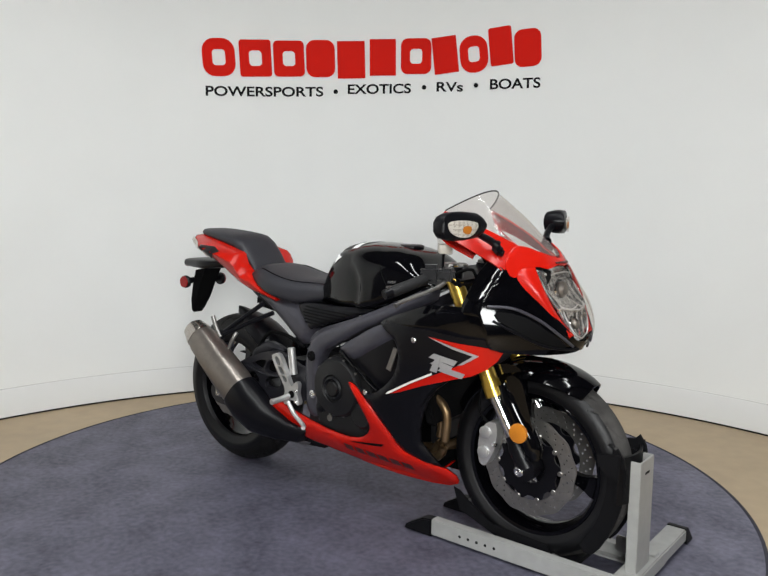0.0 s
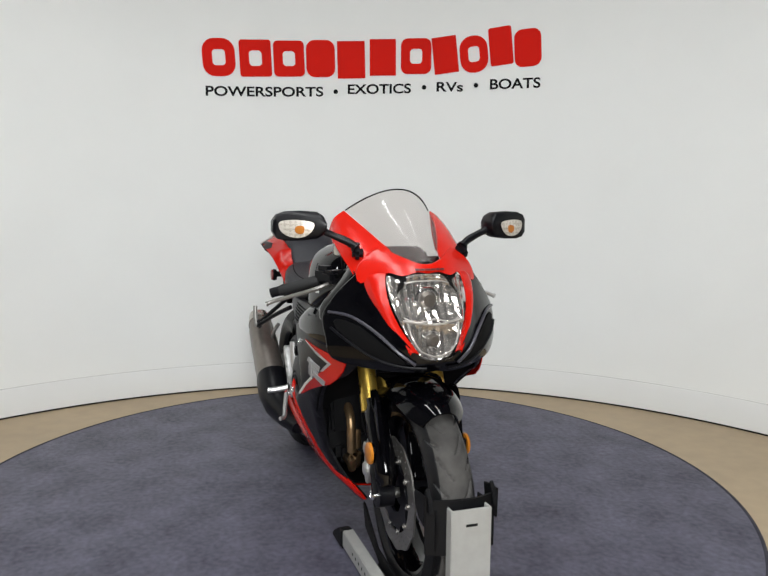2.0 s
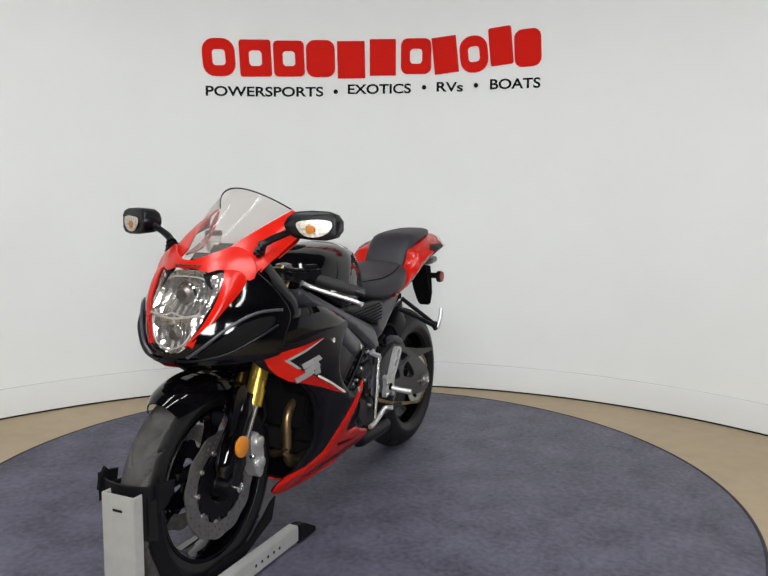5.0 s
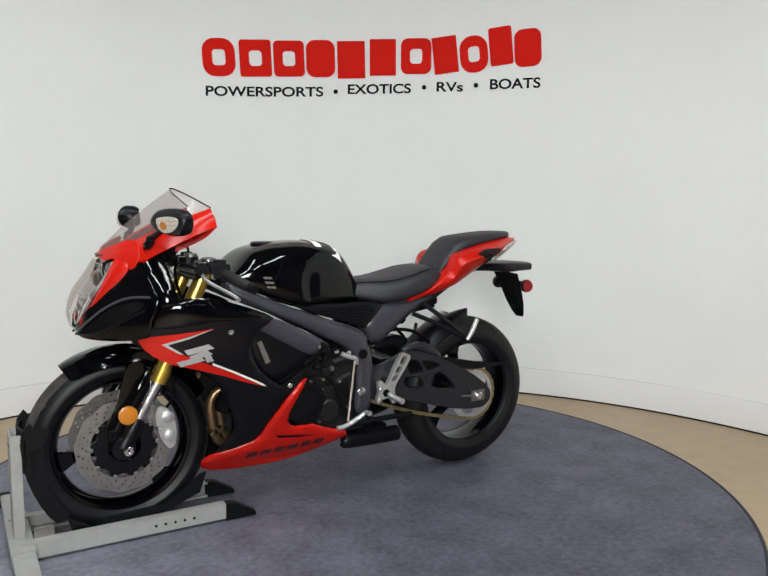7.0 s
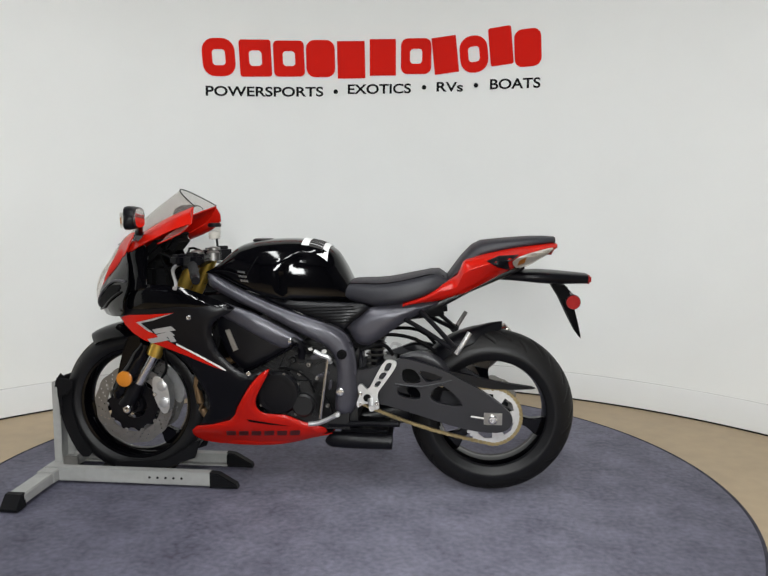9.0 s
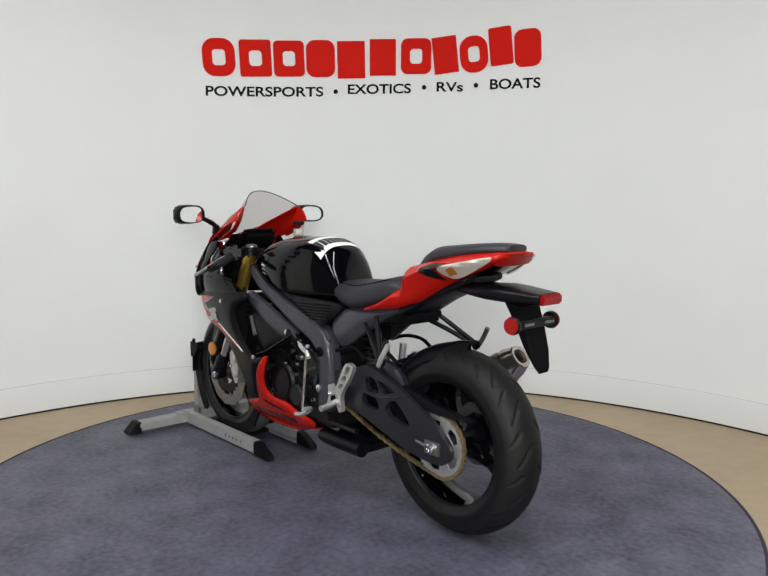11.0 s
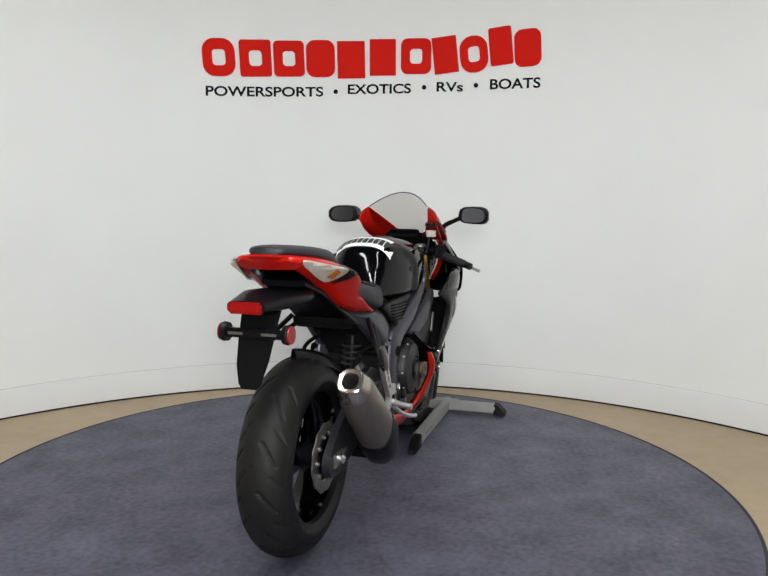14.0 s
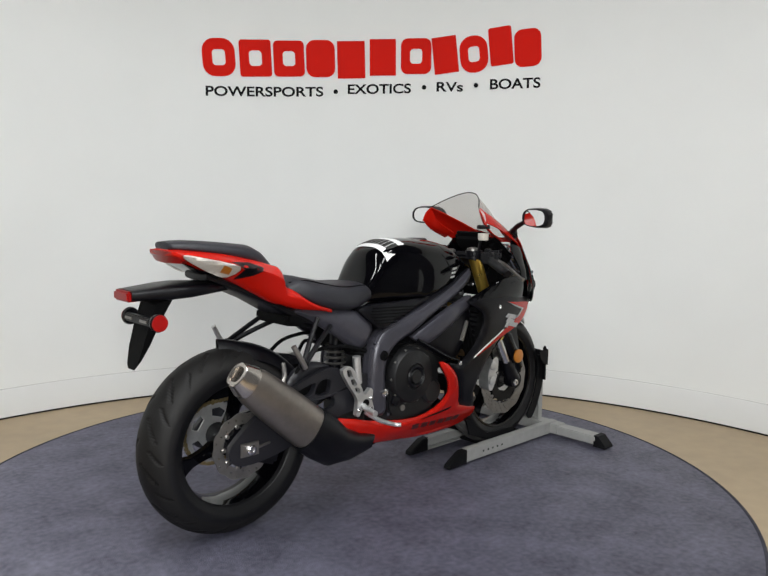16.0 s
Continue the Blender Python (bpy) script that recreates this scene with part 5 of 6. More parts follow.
    part("sump_pipe", merge(block((-0.075, -0.02, 0.208), (0.20, 0.20, 0.056), 0.018, (0, -3, 0)), tube([(0.062, 0.105, 0.208), (0.045, 0.108, 0.206), (-0.06, 0.110, 0.205), (-0.165, 0.110, 0.205), (-0.180, 0.110, 0.205)], 0.03, 20, 2, radii=[0.020, 0.026, 0.030, 0.031, 0.031, 0.031, 0.031, 0.030, 0.026])), BLACK_SATIN, bike, "black exhaust box under the engine")
    part("side_stand", tube([(0.06, 0.13, 0.27), (-0.08, 0.15, 0.285), (-0.21, 0.165, 0.290)], 0.011, 8, 2), BLACK_SATIN, bike, "black side stand, folded up")


def build_seats(bike):
    def seat_ring(x):
        top = ease([-0.375, -0.345, -0.26, -0.15, -0.03, 0.01], [0.835, 0.856, 0.842, 0.820, 0.814, 0.806], x)
        low = ease([-0.375, -0.26, -0.17, -0.09, 0.01], [0.790, 0.742, 0.722, 0.716, 0.742], x)
        wide = ease([-0.375, -0.30, -0.20, -0.09, 0.01], [0.118, 0.148, 0.158, 0.135, 0.096], x)
        mid = low + (top - low) * 0.35
        return oval(x, mid, wide, top - mid, mid - low, 30, 3.0)
    part("seat", rings([seat_ring(x) for x in (-0.378, -0.37, -0.345, -0.31, -0.27, -0.23, -0.19, -0.15, -0.11, -0.07, -0.03, 0.0, 0.012)]), SEAT_VINYL, bike, "black vinyl rider's seat", sharp=70)
    seat = bpy.data.objects["seat"]
    for k in (4, 11):
        part("piping", tube([seat_ring(x)[k] + Vector((0, 0, 0.0005)) for x in (-0.365, -0.31, -0.25, -0.19, -0.13, -0.07, -0.01)], 0.0022, 6), BLACK_MATTE, seat)

    def pad_ring(x):
        top = ease([-0.772, -0.70, -0.54, -0.48, -0.43, -0.372], [0.984, 0.986, 0.972, 0.960, 0.912, 0.830], x)
        low = ease([-0.772, -0.70, -0.53, -0.455, -0.372], [0.960, 0.950, 0.915, 0.872, 0.800], x)
        wide = ease([-0.772, -0.74, -0.66, -0.55, -0.45, -0.372], [0.045, 0.070, 0.094, 0.106, 0.098, 0.088], x)
        mid = low + (top - low) * 0.4
        return oval(x, mid, wide, top - mid, mid - low, 28, 2.8)
    part("passenger_seat", rings([pad_ring(x) for x in (-0.772, -0.76, -0.73, -0.69, -0.64, -0.59, -0.54, -0.50, -0.465, -0.43, -0.40, -0.378)]), SEAT_VINYL, bike, "raised black passenger seat", sharp=70)


TAIL_X = (-0.776, -0.755, -0.70, -0.62, -0.53, -0.455, -0.432, -0.412, -0.36, -0.30, -0.215)
TAIL_TOP = (0.962, 0.963, 0.958, 0.948, 0.928, 0.905, 0.893, 0.845, 0.815, 0.775, 0.738)
TAIL_TOP_W = (0.060, 0.075, 0.090, 0.105, 0.115, 0.135, 0.138, 0.122, 0.122, 0.115, 0.105)
TAIL_MID = (0.952, 0.945, 0.930, 0.915, 0.893, 0.866, 0.850, 0.805, 0.790, 0.760, 0.732)
TAIL_MID_W = (0.075, 0.100, 0.135, 0.180, 0.182, 0.172, 0.166, 0.148, 0.149, 0.146, 0.138)
TAIL_LOW = (0.944, 0.930, 0.903, 0.872, 0.826, 0.785, 0.775, 0.768, 0.750, 0.737, 0.724)
TAIL_LOW_W = (0.060, 0.080, 0.100, 0.115, 0.122, 0.125, 0.125, 0.125, 0.125, 0.122, 0.110)


def tail_at(table, x):
    return ease(TAIL_X, table, x)


def tail_ring(x):
    zt, wt, zm, wm, zb, wb = (tail_at(t, x) for t in (TAIL_TOP, TAIL_TOP_W, TAIL_MID, TAIL_MID_W, TAIL_LOW, TAIL_LOW_W))
    half = [(wt * 0.5, zt), (wt, zt - 0.004), (wm * 0.98, zm + 0.006), (wm * 0.98, zm - 0.006), (wb, zb + 0.004), (wb * 0.5, zb)]
    return [Vector((x, p[0], p[1])) for p in spline(half + [(-y, z) for y, z in half[::-1]], 3)]


def tail_y(x, z):
    zt, wt, zm, wm, zb, wb = (tail_at(t, x) for t in (TAIL_TOP, TAIL_TOP_W, TAIL_MID, TAIL_MID_W, TAIL_LOW, TAIL_LOW_W))
    if z > zm:
        return wm + (wt - wm) * min(1.0, (z - zm) / max(zt - zm, 0.004))
    return wm + (wb - wm) * min(1.0, (zm - z) / max(zm - zb, 0.004))


def build_tail(bike):
    tail = part("tail_cowl", rings([tail_ring(x) for x in (-0.776, -0.766, -0.755, -0.74, -0.70, -0.66, -0.62, -0.58, -0.53, -0.49, -0.455, -0.443, -0.432, -0.422, -0.412, -0.39, -0.36, -0.33, -0.30, -0.26, -0.235, -0.215)]), RED_PAINT, bike, "red tail cowl", sharp=60)
    for s in (1, -1):
        lens = part("rear_signal_lens", side_sheet([(-0.757, 0.951), (-0.70, 0.940), (-0.63, 0.922), (-0.602, 0.902), (-0.622, 0.872), (-0.66, 0.880), (-0.71, 0.908), (-0.752, 0.934)], lambda x, z: tail_y(x, z), s, 0.006, 0.014, 2, lift=0.0165), LENS, tail, "clear rear turn signal lens")
        part("signal_bulb", side_sheet([(-0.655, 0.917), (-0.630, 0.905), (-0.626, 0.884), (-0.652, 0.892)], lambda x, z: tail_y(x, z), s, 0.003, 0.014, 1, lift=0.0152), AMBER, lens)
        part("signal_back", side_sheet([(-0.754, 0.949), (-0.70, 0.938), (-0.63, 0.920), (-0.606, 0.901), (-0.624, 0.875), (-0.66, 0.883), (-0.71, 0.910), (-0.750, 0.935)], lambda x, z: tail_y(x, z), s, 0.003, 0.014, 2, lift=0.0135), SIGNAL_SILVER, lens)
        part("tail_vent", side_sheet([(-0.630, 0.926), (-0.56, 0.920), (-0.515, 0.902), (-0.555, 0.880), (-0.600, 0.868), (-0.590, 0.900)], lambda x, z: tail_y(x, z), s, 0.008, 0.012, 1, lift=0.012), BLACK_SATIN, tail, "dark inset on the tail")
    def under(y, z):
        return Vector((-0.782 + (0.955 - z) * 0.5 + 1.6 * y * y, y, z))
    part("tail_light", sheet([(-0.066, 0.956), (0.066, 0.956), (0.090, 0.941), (0.082, 0.921), (-0.082, 0.921), (-0.090, 0.941)], under, 0.02, 0.02, 2, (1, 0, 0)), RED_LENS, tail, "dark red tail light lens")
    part("under_panel", sheet([(-0.058, 0.920), (0.0, 0.922), (0.058, 0.920), (0.078, 0.898), (0.072, 0.840), (0.045, 0.825), (-0.045, 0.825), (-0.072, 0.840), (-0.078, 0.898)], lambda y, z: Vector((-0.792 + (0.944 - z) * 2.0 + 0.8 * y * y, y, z)), 0.02, 0.016, 2, (1, 0, 0)), BLACK_GLOSS, tail, "gloss black panel under the tail light")
    part("undertail", rings([oval(x, z, w, u, d, 20, 3.2) for x, z, w, u, d in ((-0.20, 0.70, 0.10, 0.03, 0.04), (-0.27, 0.70, 0.105, 0.03, 0.03), (-0.35, 0.728, 0.10, 0.03, 0.018), (-0.46, 0.785, 0.09, 0.02, 0.012), (-0.56, 0.833, 0.09, 0.02, 0.015), (-0.66, 0.872, 0.07, 0.02, 0.012))]), BLACK_SATIN, bike, "black undertail tray")
    # rear carrier arm with lamp, reflectors and flap
    arm = part("plate_carrier", rings([oval(x, z, w, u, d, 20, 3.5) for x, z, w, u, d in ((-0.54, 0.838, 0.055, 0.012, 0.014), (-0.60, 0.838, 0.064, 0.014, 0.018), (-0.67, 0.838, 0.098, 0.016, 0.020), (-0.73, 0.838, 0.104, 0.019, 0.026), (-0.79, 0.836, 0.086, 0.020, 0.028), (-0.91, 0.829, 0.056, 0.018, 0.018))]), BLACK_SATIN, bike, "black rear carrier arm", sharp=50)
    arm.location.x = 0.014
    part("brake_lamp", block((-0.905, 0, 0.828), (0.035, 0.098, 0.032), 0.006), RED_LENS, arm, "red lamp on the carrier")
    part("flap", rings([[Vector((x, -w, z)), Vector((x + 0.0, w, z)), Vector((x + d, w * 0.85, z + 0.012)), Vector((x + d, -w * 0.85, z + 0.012))] for x, z, w, d in ((-0.835, 0.800, 0.052, 0.06), (-0.858, 0.74, 0.05, 0.045), (-0.880, 0.665, 0.046, 0.03), (-0.893, 0.615, 0.034, 0.016), (-0.896, 0.602, 0.022, 0.010))]), BLACK_MATTE, arm, "black splash flap")
    part("bracket", block((-0.865, 0, 0.752), (0.02, 0.17, 0.026), 0.004), BLACK_SATIN, arm)
    for s in (1, -1):
        part("bracket_slot", block((-0.877, s * 0.05, 0.752), (0.004, 0.045, 0.008), 0.001), STEEL, arm)
        part("rear_reflector", turned([(0.026, 0), (0.028, s * 0.012), (0.024, s * 0.018)], (-0.850, s * 0.085, 0.750), 1, 26, full=False), BLACK_SATIN, arm)
        part("reflector_lens", turned([(0.0255, 0), (0.0245, s * 0.004)], (-0.850, s * 0.1035, 0.750), 1, 26, full=False), RED_LENS, arm, "round red reflector")


def build_rear(bike):
    wheel = build_wheel(bike, "rear_wheel", RX, RZ, RR, 0.086, 0.076, 14, 0.085)
    build_disc(wheel, RX, RZ, -0.092, 0.110, 0.074, 24)
    teeth = 45
    ring = [(RX + (0.113 if k % 2 else 0.105) * math.cos(math.pi * k / teeth), RZ + (0.113 if k % 2 else 0.105) * math.sin(math.pi * k / teeth)) for k in range(2 * teeth)]
    cut = [[(RX + 0.070 * math.cos(a + da) * rr, RZ + 0.070 * math.sin(a + da) * rr) for da, rr in ((0.35, 0.85), (0.35, 1.2), (0, 1.28), (-0.35, 1.2), (-0.35, 0.85))] for a in (2 * math.pi * k / 5 for k in range(5))]
    part("sprocket", slab(ring, 0.096, 0.102, holes=cut), ALUMINIUM, wheel, "bright rear sprocket", sharp=30)
    # chain links along both runs
    rz0, rz1 = RZ + 0.107, RZ - 0.107
    sx, sz, sr = -0.005, 0.405, 0.035
    path = []
    for k in range(60):
        u = k / 59
        path.append((sx + (RX - sx) * u, sz - sr + (rz1 - sz + sr) * u - 0.02 * math.sin(math.pi * u)))
    for k in range(30):
        a = radians(-90 - 180 * k / 29)
        path.append((RX + 0.108 * math.cos(a), RZ + 0.108 * math.sin(a)))
    for k in range(60):
        u = k / 59
        path.append((RX + (sx - RX) * u, rz0 + (sz + sr - rz0) * u))
    pts = [Vector((x, 0.099, z)) for x, z in path]
    length = [0.0]
    for a, b in zip(pts, pts[1:]):
        length.append(length[-1] + (b - a).length)
    bm = bmesh.new()
    pitch = 0.0159
    for k in range(int(length[-1] / pitch)):
        d = (k + 0.5) * pitch
        i = max(j for j in range(len(length) - 1) if length[j] <= d)
        u = (d - length[i]) / (length[i + 1] - length[i])
        p, t = pts[i].lerp(pts[i + 1], u), (pts[i + 1] - pts[i]).normalized()
        m = Matrix.Translation(p) @ pose(0, 0, 0, 0, -math.degrees(math.atan2(t.z, t.x)), 0)
        w = 0.009 if k % 2 else 0.0065
        piece = block((0, 0, 0), (0.0185, 2 * w, 0.013), 0.003)
        merge(bm, moved(piece, m))
    part("drive_chain", bm, CHAIN, bike, "oiled brass-coloured drive chain")
    arm = [(-0.03, 0.470), (-0.10, 0.490), (-0.18, 0.520), (-0.22, 0.530), (-0.29, 0.516), (-0.374, 0.487), (-0.448, 0.450), (-0.535, 0.402), (-0.600, 0.352), (-0.626, 0.318), (-0.618, 0.280), (-0.57, 0.258), (-0.452, 0.268), (-0.30, 0.310), (-0.16, 0.350), (-0.03, 0.375)]
    holes = [[(-0.218, 0.487), (-0.262, 0.487), (-0.284, 0.444), (-0.226, 0.441)], [(-0.283, 0.487), (-0.365, 0.463), (-0.325, 0.446), (-0.300, 0.450)], [(-0.205, 0.426), (-0.268, 0.421), (-0.283, 0.380), (-0.207, 0.388)], [(-0.322, 0.402), (-0.370, 0.430), (-0.442, 0.358), (-0.345, 0.368)]]
    for s in (1, -1):
        swing = part("swingarm", slab(arm, s * 0.108, s * 0.132, n=3, holes=[h[::-1] for h in holes], bevel=0.005), ARM_BLACK, bike, "satin black braced swingarm")
        # black sheet added behind the holes to keep them dark
        part("hole_backing", slab([(-0.18, 0.50), (-0.38, 0.50), (-0.47, 0.40), (-0.20, 0.42)], s * 0.100, s * 0.104), BLACK_MATTE, swing)
        part("brace", side_sheet([(-0.205, 0.535), (-0.28, 0.556), (-0.352, 0.532), (-0.392, 0.486), (-0.36, 0.478), (-0.29, 0.508), (-0.22, 0.524)], lambda x, z: 0.118, s, 0.02, 0.02, 2, roll=0.012, wide=0.02), ARM_BLACK, swing)
        part("rib", tube([(-0.19, s * 0.132, 0.434), (-0.29, s * 0.133, 0.428), (-0.40, s * 0.132, 0.452)], 0.004, 8), ARM_BLACK, swing)
        part("axle_block", slab([(RX - 0.035, RZ - 0.022), (RX + 0.032, RZ - 0.022), (RX + 0.032, RZ + 0.022), (RX - 0.035, RZ + 0.022)], s * 0.130, s * 0.142, bevel=0.003), STEEL, swing, "bare metal axle adjuster block")
        part("axle_nut", bolt((RX, s * 0.142, RZ), 0.017, s, 0.012), CHROME, swing)
        part("adjuster_bolt", tube([(RX + 0.032, s * 0.135, RZ), (RX + 0.08, s * 0.13, RZ + 0.005)], 0.005, 8, 1), STEEL, swing)
    part("swingarm_bridge", block((-0.15, 0, 0.45), (0.13, 0.23, 0.10), 0.03), BLACK_SATIN, bike)
    part("chain_guard", side_sheet([(-0.29, 0.485), (-0.42, 0.480), (-0.56, 0.450), (-0.695, 0.432), (-0.69, 0.424), (-0.56, 0.420), (-0.40, 0.44), (-0.30, 0.455)], lambda x, z: 0.116, 1, 0.02, 0.03, 2), BLACK_SATIN, bike, "black chain guard")
    # rear hugger over the tyre
    loops = []
    for k in range(19):
        a = radians(84 + (168 - 84) * k / 18)
        w = ease([84, 93, 106, 130, 168], [0.012, 0.040, 0.075, 0.092, 0.092], math.degrees(a))
        rad = ease([84, 92, 100, 168], [0.348, 0.339, 0.332, 0.330], math.degrees(a))
        row, inner = [], []
        for j in range(11):
            u = -1 + j / 5
            rr = rad - 0.050 * abs(u) ** 3
            row.append(Vector((RX + rr * math.cos(math.pi - a), w * u, RZ + rr * math.sin(a))))
            inner.append(Vector((RX + (rr - 0.004) * math.cos(math.pi - a), (w - 0.003) * u, RZ + (rr - 0.004) * math.sin(a))))
        loops.append(row + inner[::-1])
    part("rear_hugger", rings(loops), BLACK_SATIN, bike, "black hugger over the rear tyre")
    # silencer on the right
    a, b = Vector((-0.635, -0.205, 0.582)), Vector((-0.345, -0.195, 0.345))
    way = (b - a).normalized()
    side = Vector((0, -1, 0))
    upv = way.cross(side).normalized()
    def can(t, w, h):
        return [a + (b - a) * t + side * (w * math.copysign(abs(math.cos(q)) ** 0.8, math.cos(q))) + upv * (h * math.copysign(abs(math.sin(q)) ** 0.8, math.sin(q))) for q in (2 * math.pi * k / 28 for k in range(28))]
    muff = part("silencer", rings([can(t, w, h) for t, w, h in ((0.10, 0.046, 0.052), (0.20, 0.052, 0.062), (0.5, 0.056, 0.070), (0.8, 0.058, 0.074), (1.0, 0.058, 0.074))], caps=True), TITANIUM, bike, "grey titanium exhaust silencer", sharp=50)
    part("end_cap", rings([can(t, w, h) for t, w, h in ((0.125, 0.050, 0.056), (0.10, 0.0495, 0.0555), (0.03, 0.044, 0.046), (-0.015, 0.040, 0.041), (-0.022, 0.036, 0.037), (-0.018, 0.026, 0.027), (0.0, 0.023, 0.024), (0.08, 0.022, 0.023))], caps=True), CAP_STEEL, muff, "bright silencer end cap")
    part("outlet", rings([can(t, 0.0225, 0.0235) for t in (0.0795, 0.0745)], caps=True), BLACK_MATTE, muff)
    part("heat_shield", rings([can(0.93, 0.062, 0.079), can(0.97, 0.0635, 0.081), can(1.12, 0.064, 0.082)] + [[c + Vector(p) for c in ring] for ring, p in ((can(1.35, 0.058, 0.074), (0, 0.01, 0.005)), (can(1.62, 0.045, 0.055), (0.02, 0.03, 0.04)), (can(1.8, 0.035, 0.04), (0.06, 0.05, 0.075)))]), BLACK_SATIN, muff, "black exhaust heat shield", sharp=50)
    part("hanger_strap", tube([(-0.43, -0.15, 0.58), (-0.44, -0.17, 0.545), (-0.455, -0.175, 0.51)], 0.008, 8, 2), STEEL, muff)
    part("mid_pipe", tube([(-0.22, -0.17, 0.24), (-0.12, -0.10, 0.20), (0.0, -0.05, 0.20)], 0.027, 14), STEEL, bike)
    cal = part("rear_caliper", block((-0.47, -0.100, 0.265), (0.085, 0.05, 0.05), 0.012, (0, 20, 0)), BLACK_SATIN, bike, "rear brake caliper")
    part("brake_hose", tube([(-0.44, -0.115, 0.29), (-0.38, -0.125, 0.35), (-0.25, -0.125, 0.42), (-0.12, -0.13, 0.45)], 0.005, 8), BLACK_MATTE, cal)


def build_tag():
    """A printed paper sheet laid over the top of the tank; its number stays plain bars."""
    tag = thing("paper_tag", "white paper tag with black print on the tank", "tag")
    def lay(y, u):
        x = 0.088 + u
        r = tank_ring(x)
        w = max(p.y for p in r)
        top, mid = max(p.z for p in r), r[0].z
        z = mid + (top - mid) * max(0.0, 1 - (abs(y) / w) ** 2.7) ** (1 / 2.7) + 0.004
        return Vector((x, y, z))
    part("sheet", sheet([(-0.112, -0.020), (0.112, -0.020), (0.118, 0.080), (-0.118, 0.080)], lay, 0.0012, 0.012, 1, (0, 0, -1)), PAPER, tag)
    for k in range(9):
        y = 0.098 - 0.022 * k
        part("print_bar", sheet([(y - 0.018, 0.0), (y, 0.0), (y, 0.052), (y - 0.018, 0.052)], lambda a, b: lay(a, b) + Vector((0, 0, 0.0012)), 0.0006, 0.012, 1, (0, 0, -1)), INK, tag)
    return tag



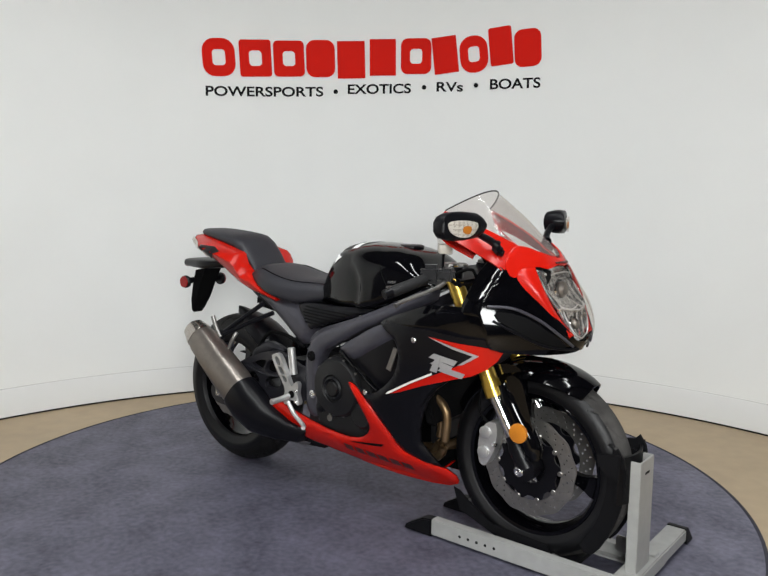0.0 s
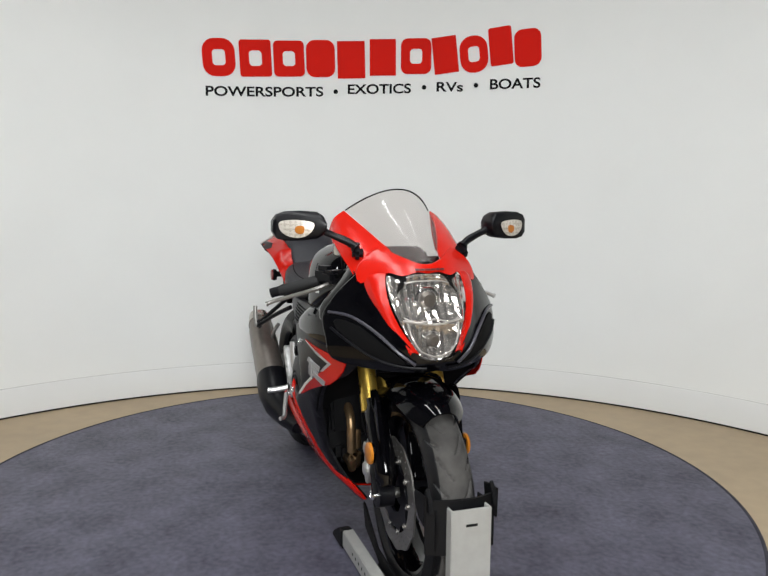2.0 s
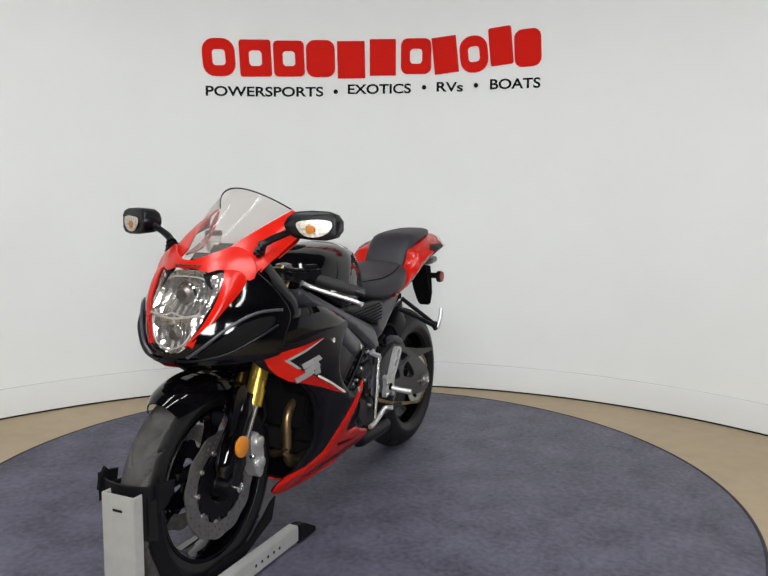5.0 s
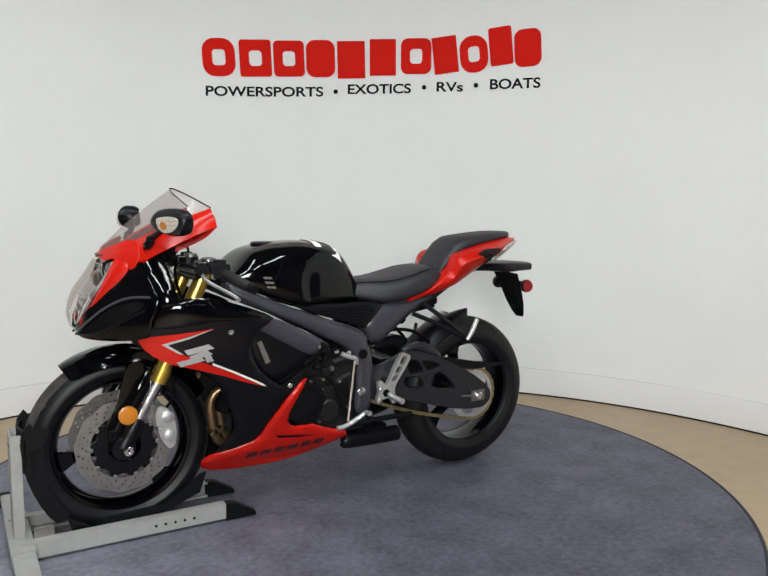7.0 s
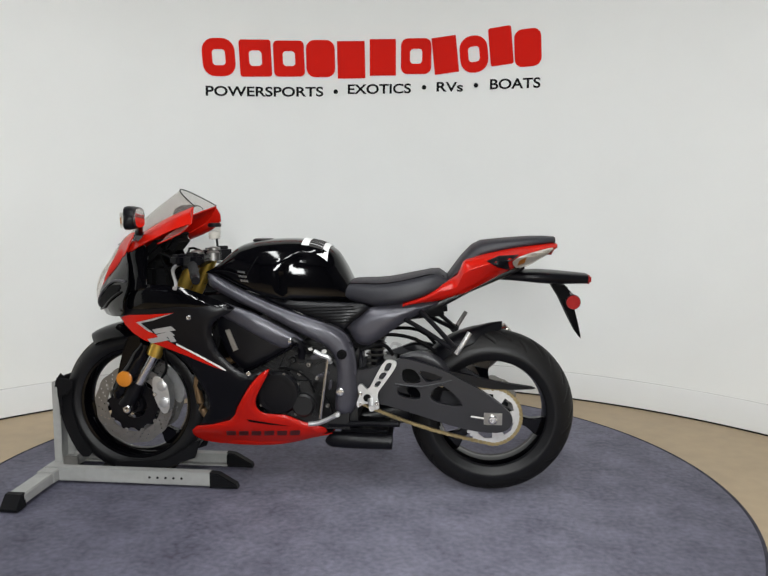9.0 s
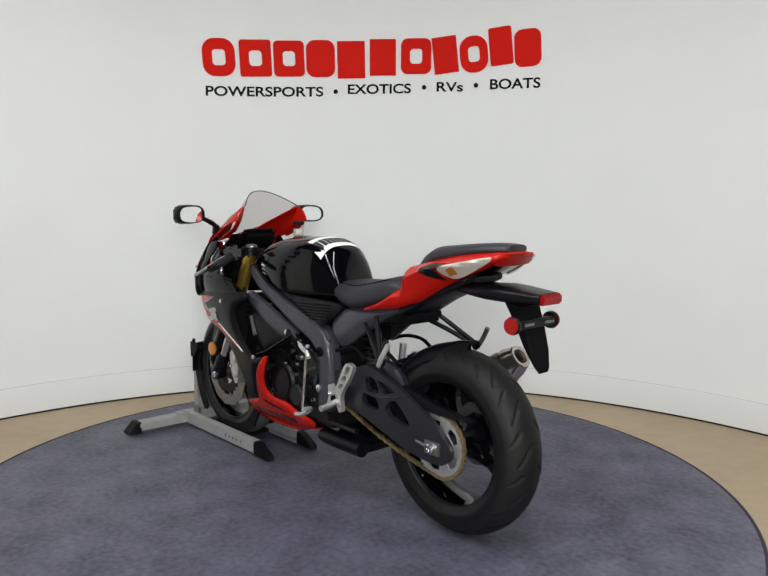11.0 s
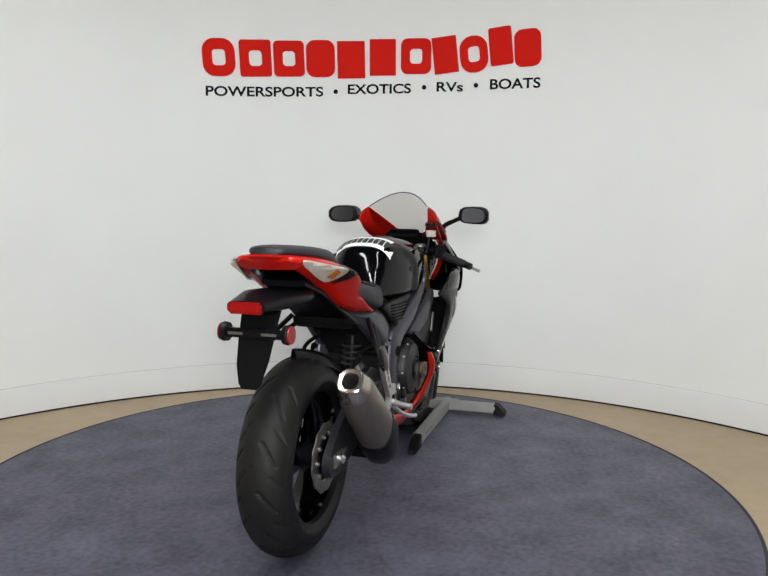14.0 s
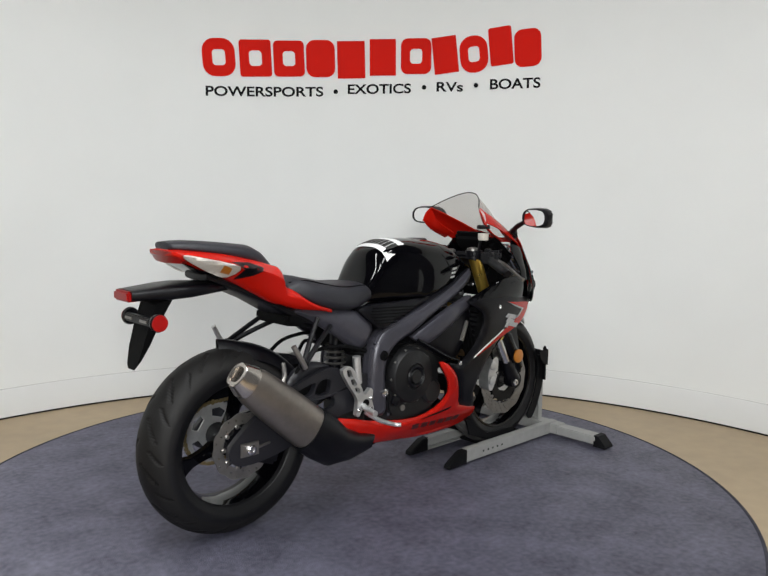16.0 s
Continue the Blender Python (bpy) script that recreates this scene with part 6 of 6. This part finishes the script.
def build_stand():
    """The wheel chock that holds the front wheel upright."""
    st = thing("wheel_chock", "light grey steel wheel chock with black feet", "wheel chock")
    for s in (1, -1):
        rail = part("rail", merge(block((0.855, s * 0.125, 0.034), (0.67, 0.008, 0.052), 0.002), block((0.855, s * 0.110, 0.058), (0.67, 0.034, 0.006), 0.002), block((0.855, s * 0.110, 0.009), (0.67, 0.034, 0.006), 0.002)), STAND_GREY, st)
        part("rail_foot", slab([(0.525, 0.002), (0.525, 0.062), (0.49, 0.058), (0.42, 0.018), (0.415, 0.002)], s * 0.095, s * 0.135, bevel=0.004), STAND_BLACK, rail, "black wedge foot")
        for k in range(5):
            part("hole", bolt((0.765 - 0.032 * k, s * 0.1287, 0.034), 0.005, s, 0.0012), STAND_BLACK, rail)
        foot = part("cross_foot", merge(block((1.165, s * 0.27, 0.03), (0.065, 0.21, 0.040), 0.004)), STAND_GREY, st)
        part("foot_pad", rings([[Vector((x, s * y, z)) for x, z in ((1.130, 0.002), (1.202, 0.002), (1.197, h), (1.135, h))] for y, h in ((0.365, 0.054), (0.385, 0.052), (0.418, 0.018), (0.424, 0.012))]), STAND_BLACK, foot, "black rubber foot")
        part("bolt", bolt((1.155, s * 0.130, 0.036), 0.010, s, 0.010), STEEL, rail)
    part("cross_bar", block((1.165, 0, 0.032), (0.07, 0.34, 0.046), 0.004), STAND_GREY, st)
    post = part("post", merge(block((1.180, 0.008, 0.20), (0.006, 0.106, 0.37), 0.002), block((1.166, -0.042, 0.20), (0.030, 0.006, 0.37), 0.002), block((1.166, 0.058, 0.20), (0.030, 0.006, 0.37), 0.002)), STAND_GREY, st, "light grey channel post")
    part("post_slot", block((1.1835, 0.008, 0.345), (0.002, 0.03, 0.006), 0), STAND_BLACK, post)
    # cradle that wraps round the front of the tyre
    for s in (1, -1):
        part("cradle_plate", slab([(1.142, 0.412), (1.105, 0.410), (1.072, 0.404), (1.078, 0.372), (1.105, 0.345), (1.140, 0.335)], s * 0.092, s * 0.099, bevel=0.002), STAND_BLACK, st, "black cradle plate")
        part("cradle_wing", slab([(1.150, 0.375), (1.088, 0.385), (1.096, 0.32), (1.088, 0.25), (1.060, 0.17), (1.020, 0.105), (1.060, 0.085), (1.105, 0.15), (1.140, 0.24), (1.152, 0.32)], s * 0.066, s * 0.072, n=2, bevel=0.002), STAND_BLACK, st)
        part("cradle_lug", slab([(1.155, 0.372), (1.120, 0.372), (1.120, 0.418), (1.130, 0.428), (1.150, 0.400)], s * 0.080, s * 0.0905, bevel=0.002), STAND_BLACK, st)
        part("cradle_plate", slab([(0.93, 0.045), (0.75, 0.045), (0.60, 0.10), (0.575, 0.172), (0.60, 0.165), (0.64, 0.135), (0.72, 0.085), (0.92, 0.075)], s * 0.070, s * 0.078, bevel=0.002), STAND_BLACK, st)
    part("cradle_back", rings([[Vector((1.160 - 0.024 * (abs(y) / 0.09) ** 2, y, z)) for z in (0.400, 0.262)] + [Vector((1.152 - 0.024 * (abs(y) / 0.09) ** 2, y, z)) for z in (0.262, 0.400)] for y in (-0.092, -0.07, -0.05, -0.025, 0, 0.025, 0.05, 0.07, 0.092)]), STAND_BLACK, st, "black tyre cradle")
    part("cradle_base", block((0.86, 0, 0.028), (0.30, 0.15, 0.012), 0.004), STAND_BLACK, st)
    part("pivot", tube([(0.93, -0.12, 0.03), (0.93, 0.12, 0.03)], 0.010, 12, 1), STEEL, st)
    part("latch", block((1.10, 0.09, 0.07), (0.06, 0.012, 0.05), 0.004), STEEL, st)
    return st




# ---- put it together ----
build_room()
build_sign()
turntable = build_turntable()
motorcycle = thing("motorcycle", "black and red sport motorcycle with gold forks", "motorcycle")
build_front(motorcycle)
build_tank(motorcycle)
build_fairings(motorcycle)
build_nose(motorcycle)
build_mirrors(motorcycle)
build_bars(motorcycle)
build_frame(motorcycle)
build_engine(motorcycle)
build_seats(motorcycle)
build_tail(motorcycle)
build_rear(motorcycle)
paper_tag = build_tag()
wheel_chock = build_stand()



# ---- turning: the carpeted table goes round clockwise with all that stands on it ----
TURN = [(0, -43.86), (0.5, -50.73), (1, -58.48), (1.5, -67.24), (2, -76.06), (2.5, -83.98), (3, -90.46), (3.5, -96.57), (4.1, -104.88), (4.9, -117.83), (5.65, -131.29), (6.4, -144.47), (7, -154.42), (7.5, -162.80), (8, -171.25), (8.5, -179.95), (9.1, -191.29), (9.9, -208.00), (10.65, -224.80), (11.4, -241.40), (12, -254.22), (12.5, -264.45), (13, -274.09), (13.5, -283.20), (14, -291.84), (14.5, -300.50), (15, -308.70), (15.5, -315.55), (16, -321.91)]


def motions():
    on_table = Matrix.Translation((0, -0.035, 0)) @ pose(0, 0, 0, 0, 0, 2.0)
    for ob, base in ((turntable, Matrix.Identity(4)), (motorcycle, on_table), (paper_tag, on_table), (wheel_chock, on_table)):
        walk(ob, [(t, pose(0, 0, 0, 0, 0, d) @ base) for t, d in TURN])


motions()
